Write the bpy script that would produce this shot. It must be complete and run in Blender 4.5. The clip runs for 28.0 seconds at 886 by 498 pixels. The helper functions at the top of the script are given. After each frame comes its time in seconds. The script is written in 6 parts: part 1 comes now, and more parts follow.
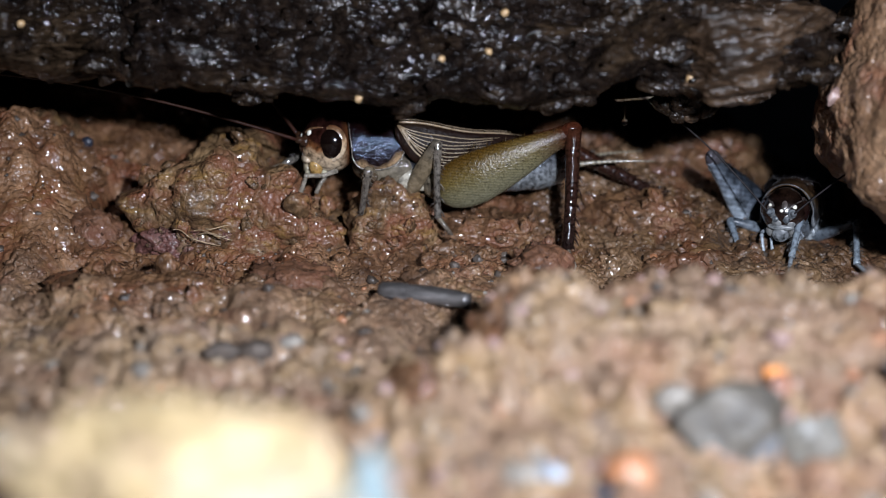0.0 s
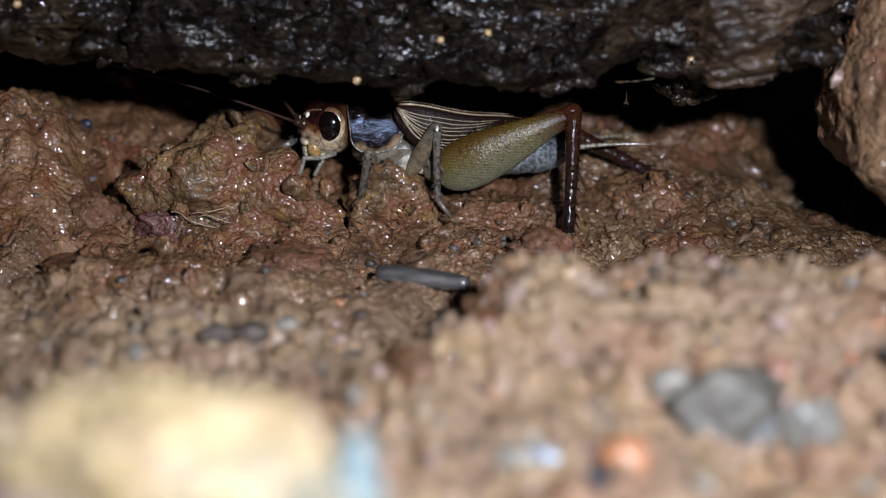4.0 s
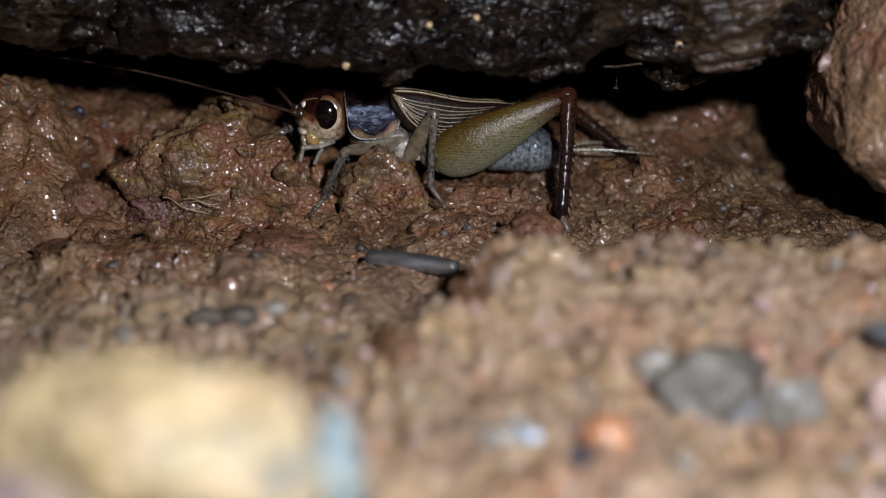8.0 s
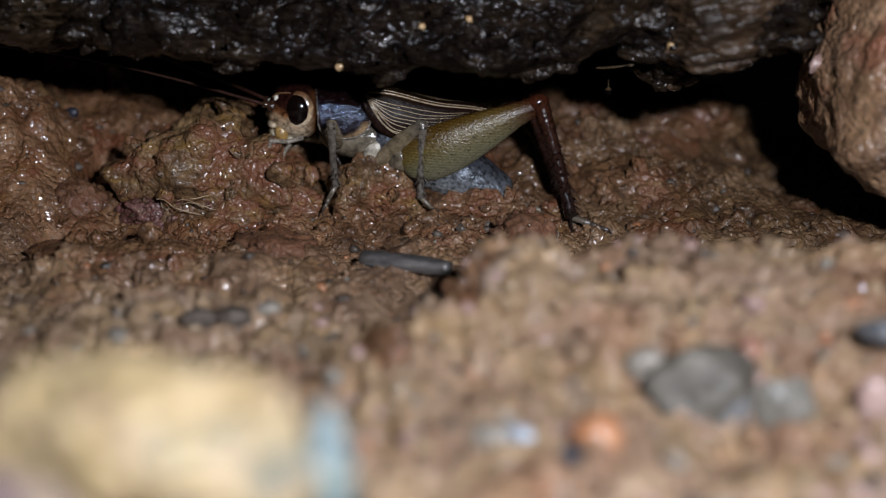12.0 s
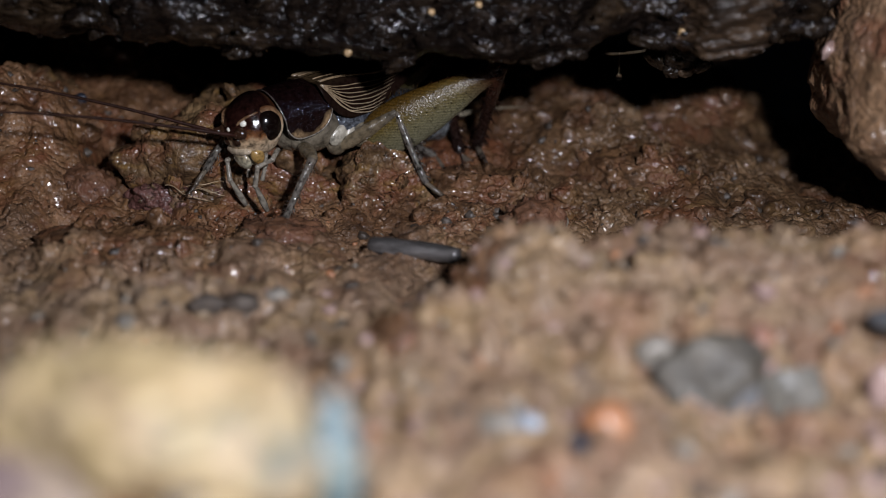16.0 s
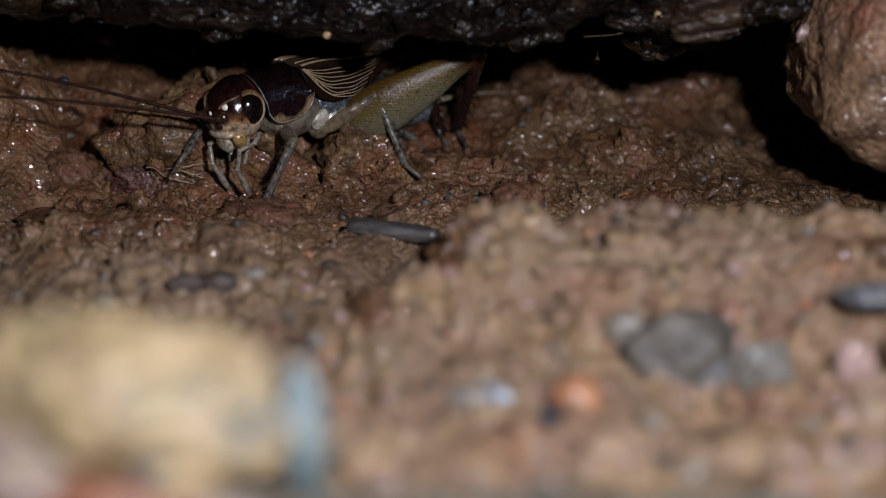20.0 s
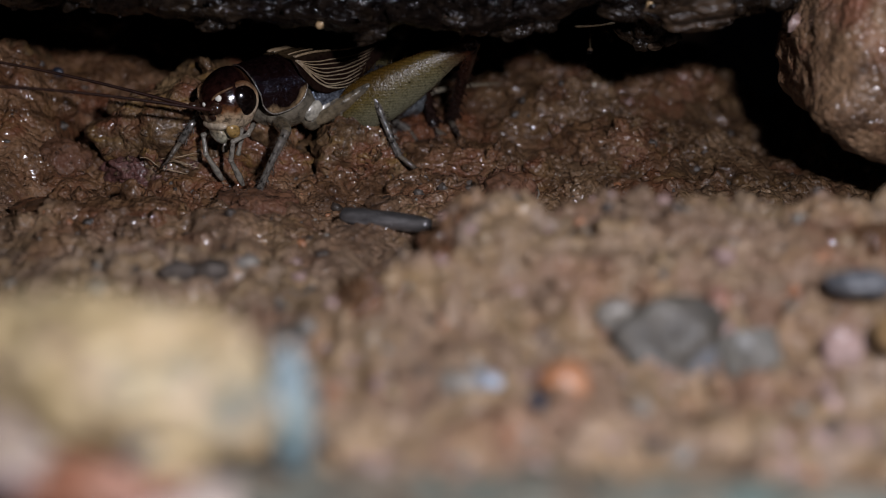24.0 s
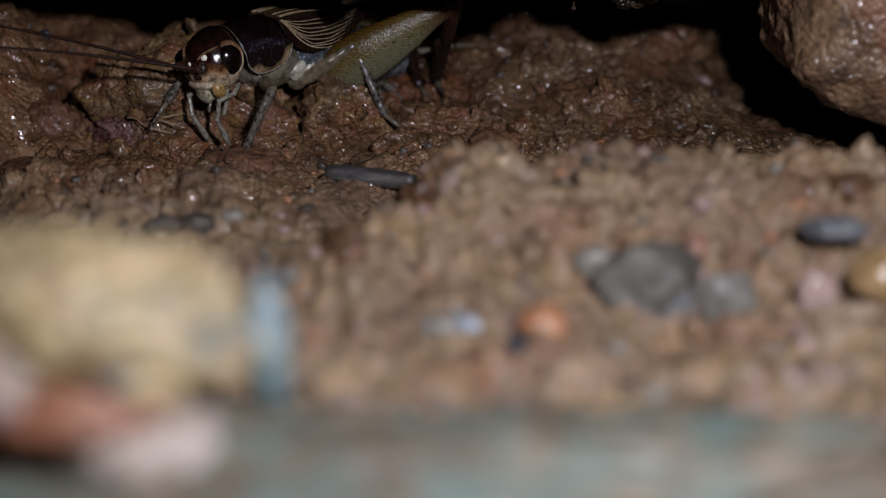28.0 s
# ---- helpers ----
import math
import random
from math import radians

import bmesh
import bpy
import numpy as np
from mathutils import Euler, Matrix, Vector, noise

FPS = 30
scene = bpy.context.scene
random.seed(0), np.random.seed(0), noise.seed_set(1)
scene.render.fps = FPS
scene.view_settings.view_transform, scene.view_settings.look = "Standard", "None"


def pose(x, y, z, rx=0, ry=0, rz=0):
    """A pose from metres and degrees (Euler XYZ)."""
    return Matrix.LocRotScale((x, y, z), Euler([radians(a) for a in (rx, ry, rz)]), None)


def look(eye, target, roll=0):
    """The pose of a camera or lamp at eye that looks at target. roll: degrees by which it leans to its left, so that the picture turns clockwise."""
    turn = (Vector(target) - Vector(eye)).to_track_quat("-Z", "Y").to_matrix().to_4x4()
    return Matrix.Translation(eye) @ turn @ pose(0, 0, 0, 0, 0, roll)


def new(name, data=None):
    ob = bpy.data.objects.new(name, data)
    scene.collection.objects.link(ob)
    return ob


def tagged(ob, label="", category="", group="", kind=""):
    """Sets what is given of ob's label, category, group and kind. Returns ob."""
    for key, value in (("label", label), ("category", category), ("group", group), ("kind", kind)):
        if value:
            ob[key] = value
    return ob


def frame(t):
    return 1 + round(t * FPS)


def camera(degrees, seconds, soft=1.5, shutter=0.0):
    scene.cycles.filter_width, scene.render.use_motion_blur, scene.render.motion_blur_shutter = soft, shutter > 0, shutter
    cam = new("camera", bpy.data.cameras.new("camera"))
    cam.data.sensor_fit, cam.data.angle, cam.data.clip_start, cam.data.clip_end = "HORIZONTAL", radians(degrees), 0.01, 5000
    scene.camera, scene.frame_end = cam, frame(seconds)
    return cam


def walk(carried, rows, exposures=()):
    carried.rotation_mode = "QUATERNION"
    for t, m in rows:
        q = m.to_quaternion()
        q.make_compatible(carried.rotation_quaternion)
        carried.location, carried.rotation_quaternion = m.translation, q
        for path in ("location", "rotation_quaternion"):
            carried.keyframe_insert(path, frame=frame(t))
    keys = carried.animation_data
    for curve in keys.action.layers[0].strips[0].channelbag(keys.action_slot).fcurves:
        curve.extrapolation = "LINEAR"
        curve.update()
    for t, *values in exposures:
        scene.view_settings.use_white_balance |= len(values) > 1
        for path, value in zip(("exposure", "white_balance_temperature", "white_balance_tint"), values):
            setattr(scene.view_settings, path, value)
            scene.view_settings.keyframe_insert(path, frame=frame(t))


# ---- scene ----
MM = 0.001
LENS = 40.0
cam = camera(LENS, 28.0, soft=0.5, shutter=0.5)
cam.data.dof.use_dof = True
cam.data.dof.focus_distance = 0.1125
cam.data.dof.aperture_fstop = 15.0
# seconds, place in metres, turn in degrees: a hand-held camera that sinks and drifts a little
PATH = [
    (0.0, 0.00014, -0.11136, 0.03200, 74.898, 0.066, 0.075),
    (0.5, 0.00017, -0.11144, 0.03203, 74.901, 0.058, 0.009),
    (1.0, 0.00032, -0.11149, 0.03204, 74.831, 0.067, 0.039),
    (1.5, 0.00041, -0.11144, 0.03196, 74.774, 0.061, 0.134),
    (2.0, 0.00053, -0.11137, 0.03183, 74.742, 0.030, 0.177),
    (2.5, 0.00072, -0.11018, 0.03156, 74.601, 0.105, 0.290),
    (3.0, 0.00088, -0.11088, 0.03170, 74.495, 0.038, 0.374),
    (3.5, 0.00099, -0.11072, 0.03163, 74.265, 0.064, 0.568),
    (5.5, 0.00161, -0.11111, 0.03148, 74.186, 0.080, 0.468),
    (6.0, 0.00186, -0.11122, 0.03128, 74.104, 0.099, 0.519),
    (6.5, 0.00201, -0.11119, 0.03129, 73.934, 0.177, 0.613),
    (7.0, 0.00202, -0.11120, 0.03127, 73.898, 0.204, 0.586),
    (7.5, 0.00203, -0.11125, 0.03128, 73.848, 0.158, 0.599),
    (8.0, 0.00220, -0.11136, 0.03114, 73.818, 0.236, 0.616),
    (8.5, 0.00212, -0.11140, 0.03101, 73.910, 0.213, 0.541),
    (9.0, 0.00215, -0.11148, 0.03106, 73.947, 0.193, 0.504),
    (9.5, 0.00221, -0.11150, 0.03123, 73.948, 0.216, 0.421),
    (10.0, 0.00228, -0.11160, 0.03117, 74.015, 0.180, 0.363),
    (10.5, 0.00232, -0.11164, 0.03113, 73.954, 0.202, 0.401),
    (11.0, 0.00235, -0.11163, 0.03100, 73.988, 0.185, 0.433),
    (11.5, 0.00235, -0.11172, 0.03099, 74.025, 0.171, 0.373),
    (12.0, 0.00241, -0.11169, 0.03109, 73.930, 0.235, 0.388),
    (12.5, 0.00242, -0.11165, 0.03113, 73.872, 0.258, 0.400),
    (14.5, 0.00250, -0.11165, 0.03101, 73.914, 0.219, 0.443),
    (15.0, 0.00249, -0.11162, 0.03100, 73.847, 0.253, 0.491),
    (15.5, 0.00250, -0.11157, 0.03100, 73.799, 0.176, 0.542),
    (16.0, 0.00249, -0.11131, 0.03096, 73.323, 0.216, 0.884),
    (16.5, 0.00262, -0.11146, 0.03098, 73.472, 0.195, 0.760),
    (17.0, 0.00291, -0.11178, 0.03093, 73.585, 0.171, 0.554),
    (17.5, 0.00310, -0.11200, 0.03083, 73.422, 0.149, 0.524),
    (18.0, 0.00331, -0.11218, 0.03059, 73.380, 0.149, 0.477),
    (18.5, 0.00359, -0.11249, 0.03048, 73.315, 0.163, 0.382),
    (19.0, 0.00364, -0.11243, 0.03043, 73.132, 0.172, 0.515),
    (19.5, 0.00367, -0.11248, 0.03036, 73.081, 0.138, 0.520),
    (20.0, 0.00376, -0.11247, 0.03041, 72.895, 0.145, 0.558),
    (20.5, 0.00386, -0.11255, 0.03031, 72.817, 0.098, 0.619),
    (21.0, 0.00399, -0.11253, 0.03036, 72.690, 0.114, 0.693),
    (21.5, 0.00391, -0.11255, 0.03025, 72.705, 0.108, 0.649),
    (23.5, 0.00412, -0.11288, 0.03009, 72.715, 0.095, 0.508),
    (24.0, 0.00425, -0.11297, 0.02991, 72.732, 0.112, 0.479),
    (24.5, 0.00435, -0.11311, 0.02979, 72.562, 0.103, 0.482),
    (25.0, 0.00443, -0.11320, 0.02965, 72.531, 0.098, 0.506),
    (25.5, 0.00455, -0.11324, 0.02967, 72.457, 0.120, 0.521),
    (26.0, 0.00455, -0.11338, 0.02961, 72.403, 0.143, 0.416),
    (26.5, 0.00485, -0.11395, 0.02913, 72.364, 0.219, 0.272),
    (27.0, 0.00495, -0.11410, 0.02881, 72.067, 0.224, 0.344),
    (27.5, 0.00514, -0.11436, 0.02861, 71.991, 0.287, 0.256),
    (28.0, 0.00527, -0.11462, 0.02840, 71.705, 0.342, 0.223),
]
# the picture grows darker as the camera sinks
EXPOSURES = [(0.0, 0.54, 6150, 10), (3.0, 0.43, 6150, 10), (6.0, 0.12, 6400, 10), (8.0, 0.03, 6500, 10), (11.0, -0.1, 6500, 10), (17.0, -0.3, 6550, 13), (21.0, -0.62, 6600, 15), (25.0, -0.68, 6500, 15), (28.0, -0.8, 6500, 14)]
walk(cam, [(r[0], pose(*r[1:])) for r in PATH], EXPOSURES)

# ---- light: night, one torch held beside the camera ----
world = bpy.data.worlds.new("night")
scene.world = world
world.use_nodes = True
world.node_tree.nodes["Background"].inputs["Color"].default_value = (0.55, 0.7, 1.0, 1)
world.node_tree.nodes["Background"].inputs["Strength"].default_value = 0.0015

torch_data = bpy.data.lights.new("torch_light", "AREA")
torch_data.shape, torch_data.size, torch_data.energy = "DISK", 0.0055, 0.16
torch_data.color = (0.95, 0.985, 1.09)
torch_light = new("torch_light", torch_data)
torch_light.matrix_world = look((0.024, -0.105, 0.047), (-0.006, 0.0, 0.004))


# ---- noise and mesh tools (lengths in millimetres) ----
def hash_noise(p, seed=0):
    """Smooth value noise in [-1, 1] for rows of points."""
    p = np.asarray(p, float)
    i = np.floor(p).astype(np.int64)
    f = p - i
    w = f * f * f * (f * (f * 6 - 15) + 10)
    out = np.zeros(len(p))
    for dx in (0, 1):
        for dy in (0, 1):
            for dz in (0, 1):
                h = (i[:, 0] + dx) * 374761393 + (i[:, 1] + dy) * 668265263 + (i[:, 2] + dz) * 2147483647 + seed * 1274126177
                h = (h ^ (h >> 13)) * 1274126177
                h = (h ^ (h >> 16)) & 0xFFFF
                k = (w[:, 0] if dx else 1 - w[:, 0]) * (w[:, 1] if dy else 1 - w[:, 1]) * (w[:, 2] if dz else 1 - w[:, 2])
                out += k * (h / 32767.5 - 1)
    return out


def fbm(p, size, octaves=4, gain=0.5, seed=0, ridged=False):
    p = np.asarray(p, float) / size
    total, amp = np.zeros(len(p)), 1.0
    for o in range(octaves):
        v = hash_noise(p + 17.3 * o, seed + o)
        total += amp * ((1 - 2 * np.abs(v)) if ridged else v)
        p, amp = p * 2.03, amp * gain
    return total


def billow(p, size, octaves=3, gain=0.5, seed=0):
    """Rounded lumps with sharp creases between them, in [-1, 1] or so."""
    p = np.asarray(p, float) / size
    total, amp = np.zeros(len(p)), 1.0
    for o in range(octaves):
        total += amp * (2.6 * np.abs(hash_noise(p + 9.1 * o, seed + o)) - 0.9)
        p, amp = p * 2.1, amp * gain
    return total


def domes(p, size, seed=0, flat=False):
    """Packed round crumbs with creases between them, 0 to 1; flat: cells in x and y alone."""
    p = np.asarray(p, float) / size
    i = np.floor(p).astype(np.int64)
    best = np.full(len(p), 9.0)
    for dx in (-1, 0, 1):
        for dy in (-1, 0, 1):
            for dz in (0,) if flat else (-1, 0, 1):
                c = i + np.array((dx, dy, dz))
                h = c[:, 0] * 374761393 + c[:, 1] * 668265263 + (0 if flat else c[:, 2] * 2147483647) + seed * 1274126177
                h = (h ^ (h >> 13)) * 1274126177
                h = h ^ (h >> 16)
                jx, jy, jz = (h & 1023) / 1023, ((h >> 10) & 1023) / 1023, ((h >> 20) & 1023) / 1023
                d = (c[:, 0] + jx - p[:, 0]) ** 2 + (c[:, 1] + jy - p[:, 1]) ** 2
                best = np.minimum(best, d if flat else d + (c[:, 2] + jz - p[:, 2]) ** 2)
    return 1 - np.minimum(best, 1.0)


def bell(x, y, cx, cy, rx, ry, turn=0.0):
    c, s = math.cos(radians(turn)), math.sin(radians(turn))
    u, v = (x - cx) * c + (y - cy) * s, (y - cy) * c - (x - cx) * s
    return np.exp(-((u / rx) ** 2) - (v / ry) ** 2)


def step(a, b, v):
    u = np.clip((v - a) / (b - a), 0, 1)
    return u * u * (3 - 2 * u)


def mesh_of(name, verts, faces, smooth=True):
    """A mesh from points in millimetres."""
    me = bpy.data.meshes.new(name)
    me.from_pydata((np.asarray(verts) * MM).tolist(), [], faces if isinstance(faces, list) else faces.tolist())
    me.polygons.foreach_set("use_smooth", [smooth] * len(me.polygons))
    me.update()
    return me


def part(name, me, material, parent=None, label=""):
    """ONE mesh object, under a thing or a part."""
    me = me if isinstance(me, bpy.types.Mesh) else mesh_of(name, *me)
    if not me.materials:
        me.materials.append(material)
    ob = new(name, me)
    if parent:
        ob.parent = parent
    if label:
        ob["label"] = label
    return ob


def grid_faces(nu, nv, wrap_v=False):
    """Quads of a grid of nu rows with nv points each."""
    u = np.arange(nu - 1)[:, None]
    v = np.arange(nv if wrap_v else nv - 1)[None]
    w = (v + 1) % nv
    return np.stack([u * nv + v, u * nv + w, (u + 1) * nv + w, (u + 1) * nv + v], -1).reshape(-1, 4)


def ball(level=3):
    bm = bmesh.new()
    bmesh.ops.create_icosphere(bm, subdivisions=level, radius=1.0)
    v = np.array([q.co[:] for q in bm.verts])
    f = [[q.index for q in face.verts] for face in bm.faces]
    bm.free()
    return v / np.linalg.norm(v, axis=1, keepdims=True), f


BALLS = {n: ball(n) for n in (1, 2, 3, 4, 5, 6)}


def lump_shape(radii, seed, rough=0.18, size=0.8, cuts=0, level=5, fine=0.03, crumbs=0.0):
    """A stone or clod round the origin: a ball pushed about by noise, with flattened facets."""
    v, f = BALLS[level]
    rng = np.random.default_rng(seed)
    r = 1 + rough * fbm(v, size, 3, 0.5, seed)
    for _ in range(cuts):
        n = rng.normal(size=3)
        n /= np.linalg.norm(n)
        d = v @ n
        lim = rng.uniform(0.62, 0.85)
        r = np.where(d * r > lim, lim / np.maximum(d, 0.2), r)
    r = r + fine * (0.5 * billow(v, 0.35, 2, 0.55, seed + 7) + 0.8 * fbm(v, 0.28, 3, 0.6, seed + 9) + 0.4 * fbm(v, 0.08, 2, 0.6, seed + 8))
    w = v * r[:, None] * np.array(radii)
    if crumbs:
        q = w + 0.4 * np.stack([fbm(w, 1.8, 2, 0.5, seed + k) for k in (1, 2, 3)], 1)
        w = w + v * (crumbs * (0.55 * (domes(q, 2.6, seed) - 0.6) + 0.3 * (domes(q, 1.2, seed + 1) - 0.6) + 0.28 * fbm(q * np.array((0.6, 1, 1)), 1.3, 3, 0.6, seed + 4, True)))[:, None]
    return w, f


# ---- materials ----
def shader(name):
    m = bpy.data.materials.new(name)
    m.use_nodes = True
    return m, m.node_tree.nodes, m.node_tree.links, m.node_tree.nodes["Principled BSDF"]


def noise_node(n, l, size_mm, detail=4.0, rough=0.55, stretch=None, kind="noise"):
    coord = n.new("ShaderNodeTexCoord")
    mapping = n.new("ShaderNodeMapping")
    k = 1000.0 / size_mm
    mapping.inputs["Scale"].default_value = tuple(k / s for s in stretch) if stretch else (k, k, k)
    l.new(coord.outputs["Object"], mapping.inputs["Vector"])
    tex = n.new("ShaderNodeTexNoise" if kind == "noise" else "ShaderNodeTexVoronoi")
    tex.inputs["Scale"].default_value = 1.0
    if kind == "noise":
        tex.inputs["Detail"].default_value, tex.inputs["Roughness"].default_value = detail, rough
    l.new(mapping.outputs["Vector"], tex.inputs["Vector"])
    return tex.outputs["Fac"] if kind == "noise" else tex.outputs["Distance"]


def ramp_node(n, l, fac, stops):
    ramp = n.new("ShaderNodeValToRGB")
    while len(ramp.color_ramp.elements) < len(stops):
        ramp.color_ramp.elements.new(0.5)
    for e, (at, colour) in zip(ramp.color_ramp.elements, stops):
        e.position = at
        e.color = (*colour, 1) if len(colour) == 3 else colour
    l.new(fac, ramp.inputs["Fac"])
    return ramp.outputs["Color"]


def mix_node(n, l, a, b, fac, mode="MIX"):
    mix = n.new("ShaderNodeMix")
    mix.data_type, mix.blend_type = "RGBA", mode
    for socket, value in ((mix.inputs[0], fac), (mix.inputs[6], a), (mix.inputs[7], b)):
        if isinstance(value, bpy.types.NodeSocket):
            l.new(value, socket)
        else:
            socket.default_value = value if isinstance(value, float) else (*value, 1)
    return mix.outputs[2]


def surface(name, dark, mid, light, patch=9.0, grain=0.7, rough=(0.3, 0.6), coat=0.0, bump=0.15, bump_size=0.35, stretch=None,
            tint=None, tint_size=14.0, tint_at=(0.5, 0.68), spec=0.5, coat_rough=0.12, bump2=0.0, bump2_size=1.6, dry_lit_front=False, crumb=0.0, crumb_size=0.5, streak=None):
    """Earth, stone, wood or chitin: three tones at two scales, a patchy second colour, wet or dry, with fine relief (mm)."""
    m, n, l, b = shader(name)
    big = noise_node(n, l, patch, 5.0, 0.6, stretch)
    small = noise_node(n, l, grain, 4.0, 0.6, stretch)
    tone = ramp_node(n, l, big, [(0.32, dark), (0.5, mid), (0.68, light)])
    speck = ramp_node(n, l, small, [(0.3, (0.55,) * 3), (0.5, (1.0,) * 3), (0.72, (1.5,) * 3)])
    colour = mix_node(n, l, tone, speck, 1.0, "MULTIPLY")
    if tint:
        where = ramp_node(n, l, noise_node(n, l, tint_size, 4.0, 0.6), [(tint_at[0], (0,) * 3), (tint_at[1], (1,) * 3)])
        colour = mix_node(n, l, colour, tint, where)
    if streak:  # a third colour in smaller patches
        where = ramp_node(n, l, noise_node(n, l, 0.55 * tint_size, 5.0, 0.65, (1.0, 1.0, 0.5)), [(0.55, (0,) * 3), (0.66, (0.8,) * 3)])
        colour = mix_node(n, l, colour, streak, where)
    if dry_lit_front:  # drier, paler earth in front; torch falloff is painted into the colour too
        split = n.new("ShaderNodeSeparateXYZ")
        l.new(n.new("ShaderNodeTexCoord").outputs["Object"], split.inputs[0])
        damp_shade = n.new("ShaderNodeMapRange")
        damp_shade.inputs["From Min"].default_value, damp_shade.inputs["From Max"].default_value = -0.025, -0.002
        l.new(split.outputs["Y"], damp_shade.inputs["Value"])
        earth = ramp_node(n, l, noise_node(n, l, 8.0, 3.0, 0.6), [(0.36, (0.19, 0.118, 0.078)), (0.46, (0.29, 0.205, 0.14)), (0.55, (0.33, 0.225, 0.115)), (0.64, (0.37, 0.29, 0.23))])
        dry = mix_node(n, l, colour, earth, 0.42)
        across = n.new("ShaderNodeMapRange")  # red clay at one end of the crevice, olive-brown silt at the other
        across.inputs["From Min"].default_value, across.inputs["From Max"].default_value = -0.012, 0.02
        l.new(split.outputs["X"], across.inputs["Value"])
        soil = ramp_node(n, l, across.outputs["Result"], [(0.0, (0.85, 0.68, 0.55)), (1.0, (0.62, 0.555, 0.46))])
        # darkens the mud near the log: wetness, plus dimmer torchlight put into the colour
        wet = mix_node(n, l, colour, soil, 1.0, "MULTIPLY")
        colour = mix_node(n, l, dry, wet, damp_shade.outputs["Result"])
    l.new(colour, b.inputs["Base Color"])
    spread = ramp_node(n, l, noise_node(n, l, grain * 3, 3.0), [(0.35, (rough[0],) * 3), (0.65, (rough[1],) * 3)])
    l.new(spread, b.inputs["Roughness"])
    b.inputs["Specular IOR Level"].default_value = spec
    if bump:
        node = n.new("ShaderNodeBump")
        node.inputs["Strength"].default_value, node.inputs["Distance"].default_value = 1.0, bump * MM
        l.new(noise_node(n, l, bump_size, 2.0, 0.5, stretch), node.inputs["Height"])
        if bump2:
            wide = n.new("ShaderNodeBump")
            wide.inputs["Strength"].default_value, wide.inputs["Distance"].default_value = 1.0, bump2 * MM
            l.new(noise_node(n, l, bump2_size, 2.5, 0.55, stretch), wide.inputs["Height"])
            l.new(wide.outputs["Normal"], node.inputs["Normal"])
        if crumb:  # packed round crumbs
            square = n.new("ShaderNodeMath")
            square.operation, square.inputs[1].default_value = "POWER", 2.0
            l.new(noise_node(n, l, crumb_size, kind="cells"), square.inputs[0])
            packed = n.new("ShaderNodeBump")
            packed.invert = True
            packed.inputs["Strength"].default_value, packed.inputs["Distance"].default_value = 1.0, crumb * MM
            l.new(square.outputs[0], packed.inputs["Height"])
            smeared = ramp_node(n, l, noise_node(n, l, 4.5, 3.0, 0.6), [(0.4, (0.4,) * 3), (0.58, (1.1,) * 3)])
            l.new(smeared, packed.inputs["Strength"])
            l.new(packed.outputs["Normal"], (wide if bump2 else node).inputs["Normal"])
        l.new(node.outputs["Normal"], b.inputs["Normal"])
        if crumb:  # the water film runs smoothly over the finest grain
            film_ = n.new("ShaderNodeBump")
            film_.inputs["Strength"].default_value, film_.inputs["Distance"].default_value = 1.0, 0.8 * bump2 * MM
            l.new(noise_node(n, l, 0.7 * bump2_size, 0.4, 0.5), film_.inputs["Height"])
            l.new(packed.outputs["Normal"], film_.inputs["Normal"])
            l.new(film_.outputs["Normal"], b.inputs["Coat Normal"])
        elif coat:
            l.new(node.outputs["Normal"], b.inputs["Coat Normal"])
    b.inputs["Coat Weight"].default_value, b.inputs["Coat Roughness"].default_value = coat, coat_rough
    if coat >= 0.7:
        film = ramp_node(n, l, noise_node(n, l, 5.0, 3.0), [(0.36, (0.45 * coat,) * 3), (0.55, (coat,) * 3)])
        if dry_lit_front:
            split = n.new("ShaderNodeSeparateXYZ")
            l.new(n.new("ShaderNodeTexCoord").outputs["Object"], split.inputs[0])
            damp_shade = n.new("ShaderNodeMapRange")
            damp_shade.inputs["From Min"].default_value, damp_shade.inputs["From Max"].default_value = -0.034, -0.012
            damp_shade.inputs["To Min"].default_value = 0.12
            l.new(split.outputs["Y"], damp_shade.inputs["Value"])
            film = mix_node(n, l, film, damp_shade.outputs["Result"], 1.0, "MULTIPLY")
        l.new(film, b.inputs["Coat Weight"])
    return m


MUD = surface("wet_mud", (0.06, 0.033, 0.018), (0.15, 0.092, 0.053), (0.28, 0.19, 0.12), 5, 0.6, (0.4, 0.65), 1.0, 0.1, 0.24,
              tint=(0.165, 0.07, 0.036), tint_size=7, tint_at=(0.49, 0.65), bump2=0.28, bump2_size=0.8, coat_rough=0.15, spec=0.3, dry_lit_front=True, crumb=0.26, crumb_size=0.55, streak=(0.2, 0.125, 0.06))
CLOD = surface("clod_mud", (0.045, 0.022, 0.01), (0.115, 0.066, 0.03), (0.2, 0.125, 0.06), 3.5, 0.5, (0.4, 0.65), 1.0, 0.1, 0.24,
               tint=(0.14, 0.054, 0.026), tint_size=5, tint_at=(0.46, 0.62), bump2=0.28, bump2_size=0.8, coat_rough=0.15, spec=0.3, crumb=0.26, crumb_size=0.55, streak=(0.19, 0.105, 0.03))
OLIVE_CLOD = surface("olive_clod_mud", (0.04, 0.024, 0.012), (0.092, 0.06, 0.031), (0.16, 0.11, 0.06), 3.5, 0.5, (0.4, 0.65), 1.0, 0.1, 0.24,
                     tint=(0.1, 0.05, 0.026), tint_size=5, tint_at=(0.5, 0.66), bump2=0.28, bump2_size=0.8, coat_rough=0.15, spec=0.3, crumb=0.26, crumb_size=0.55, streak=(0.14, 0.09, 0.035))
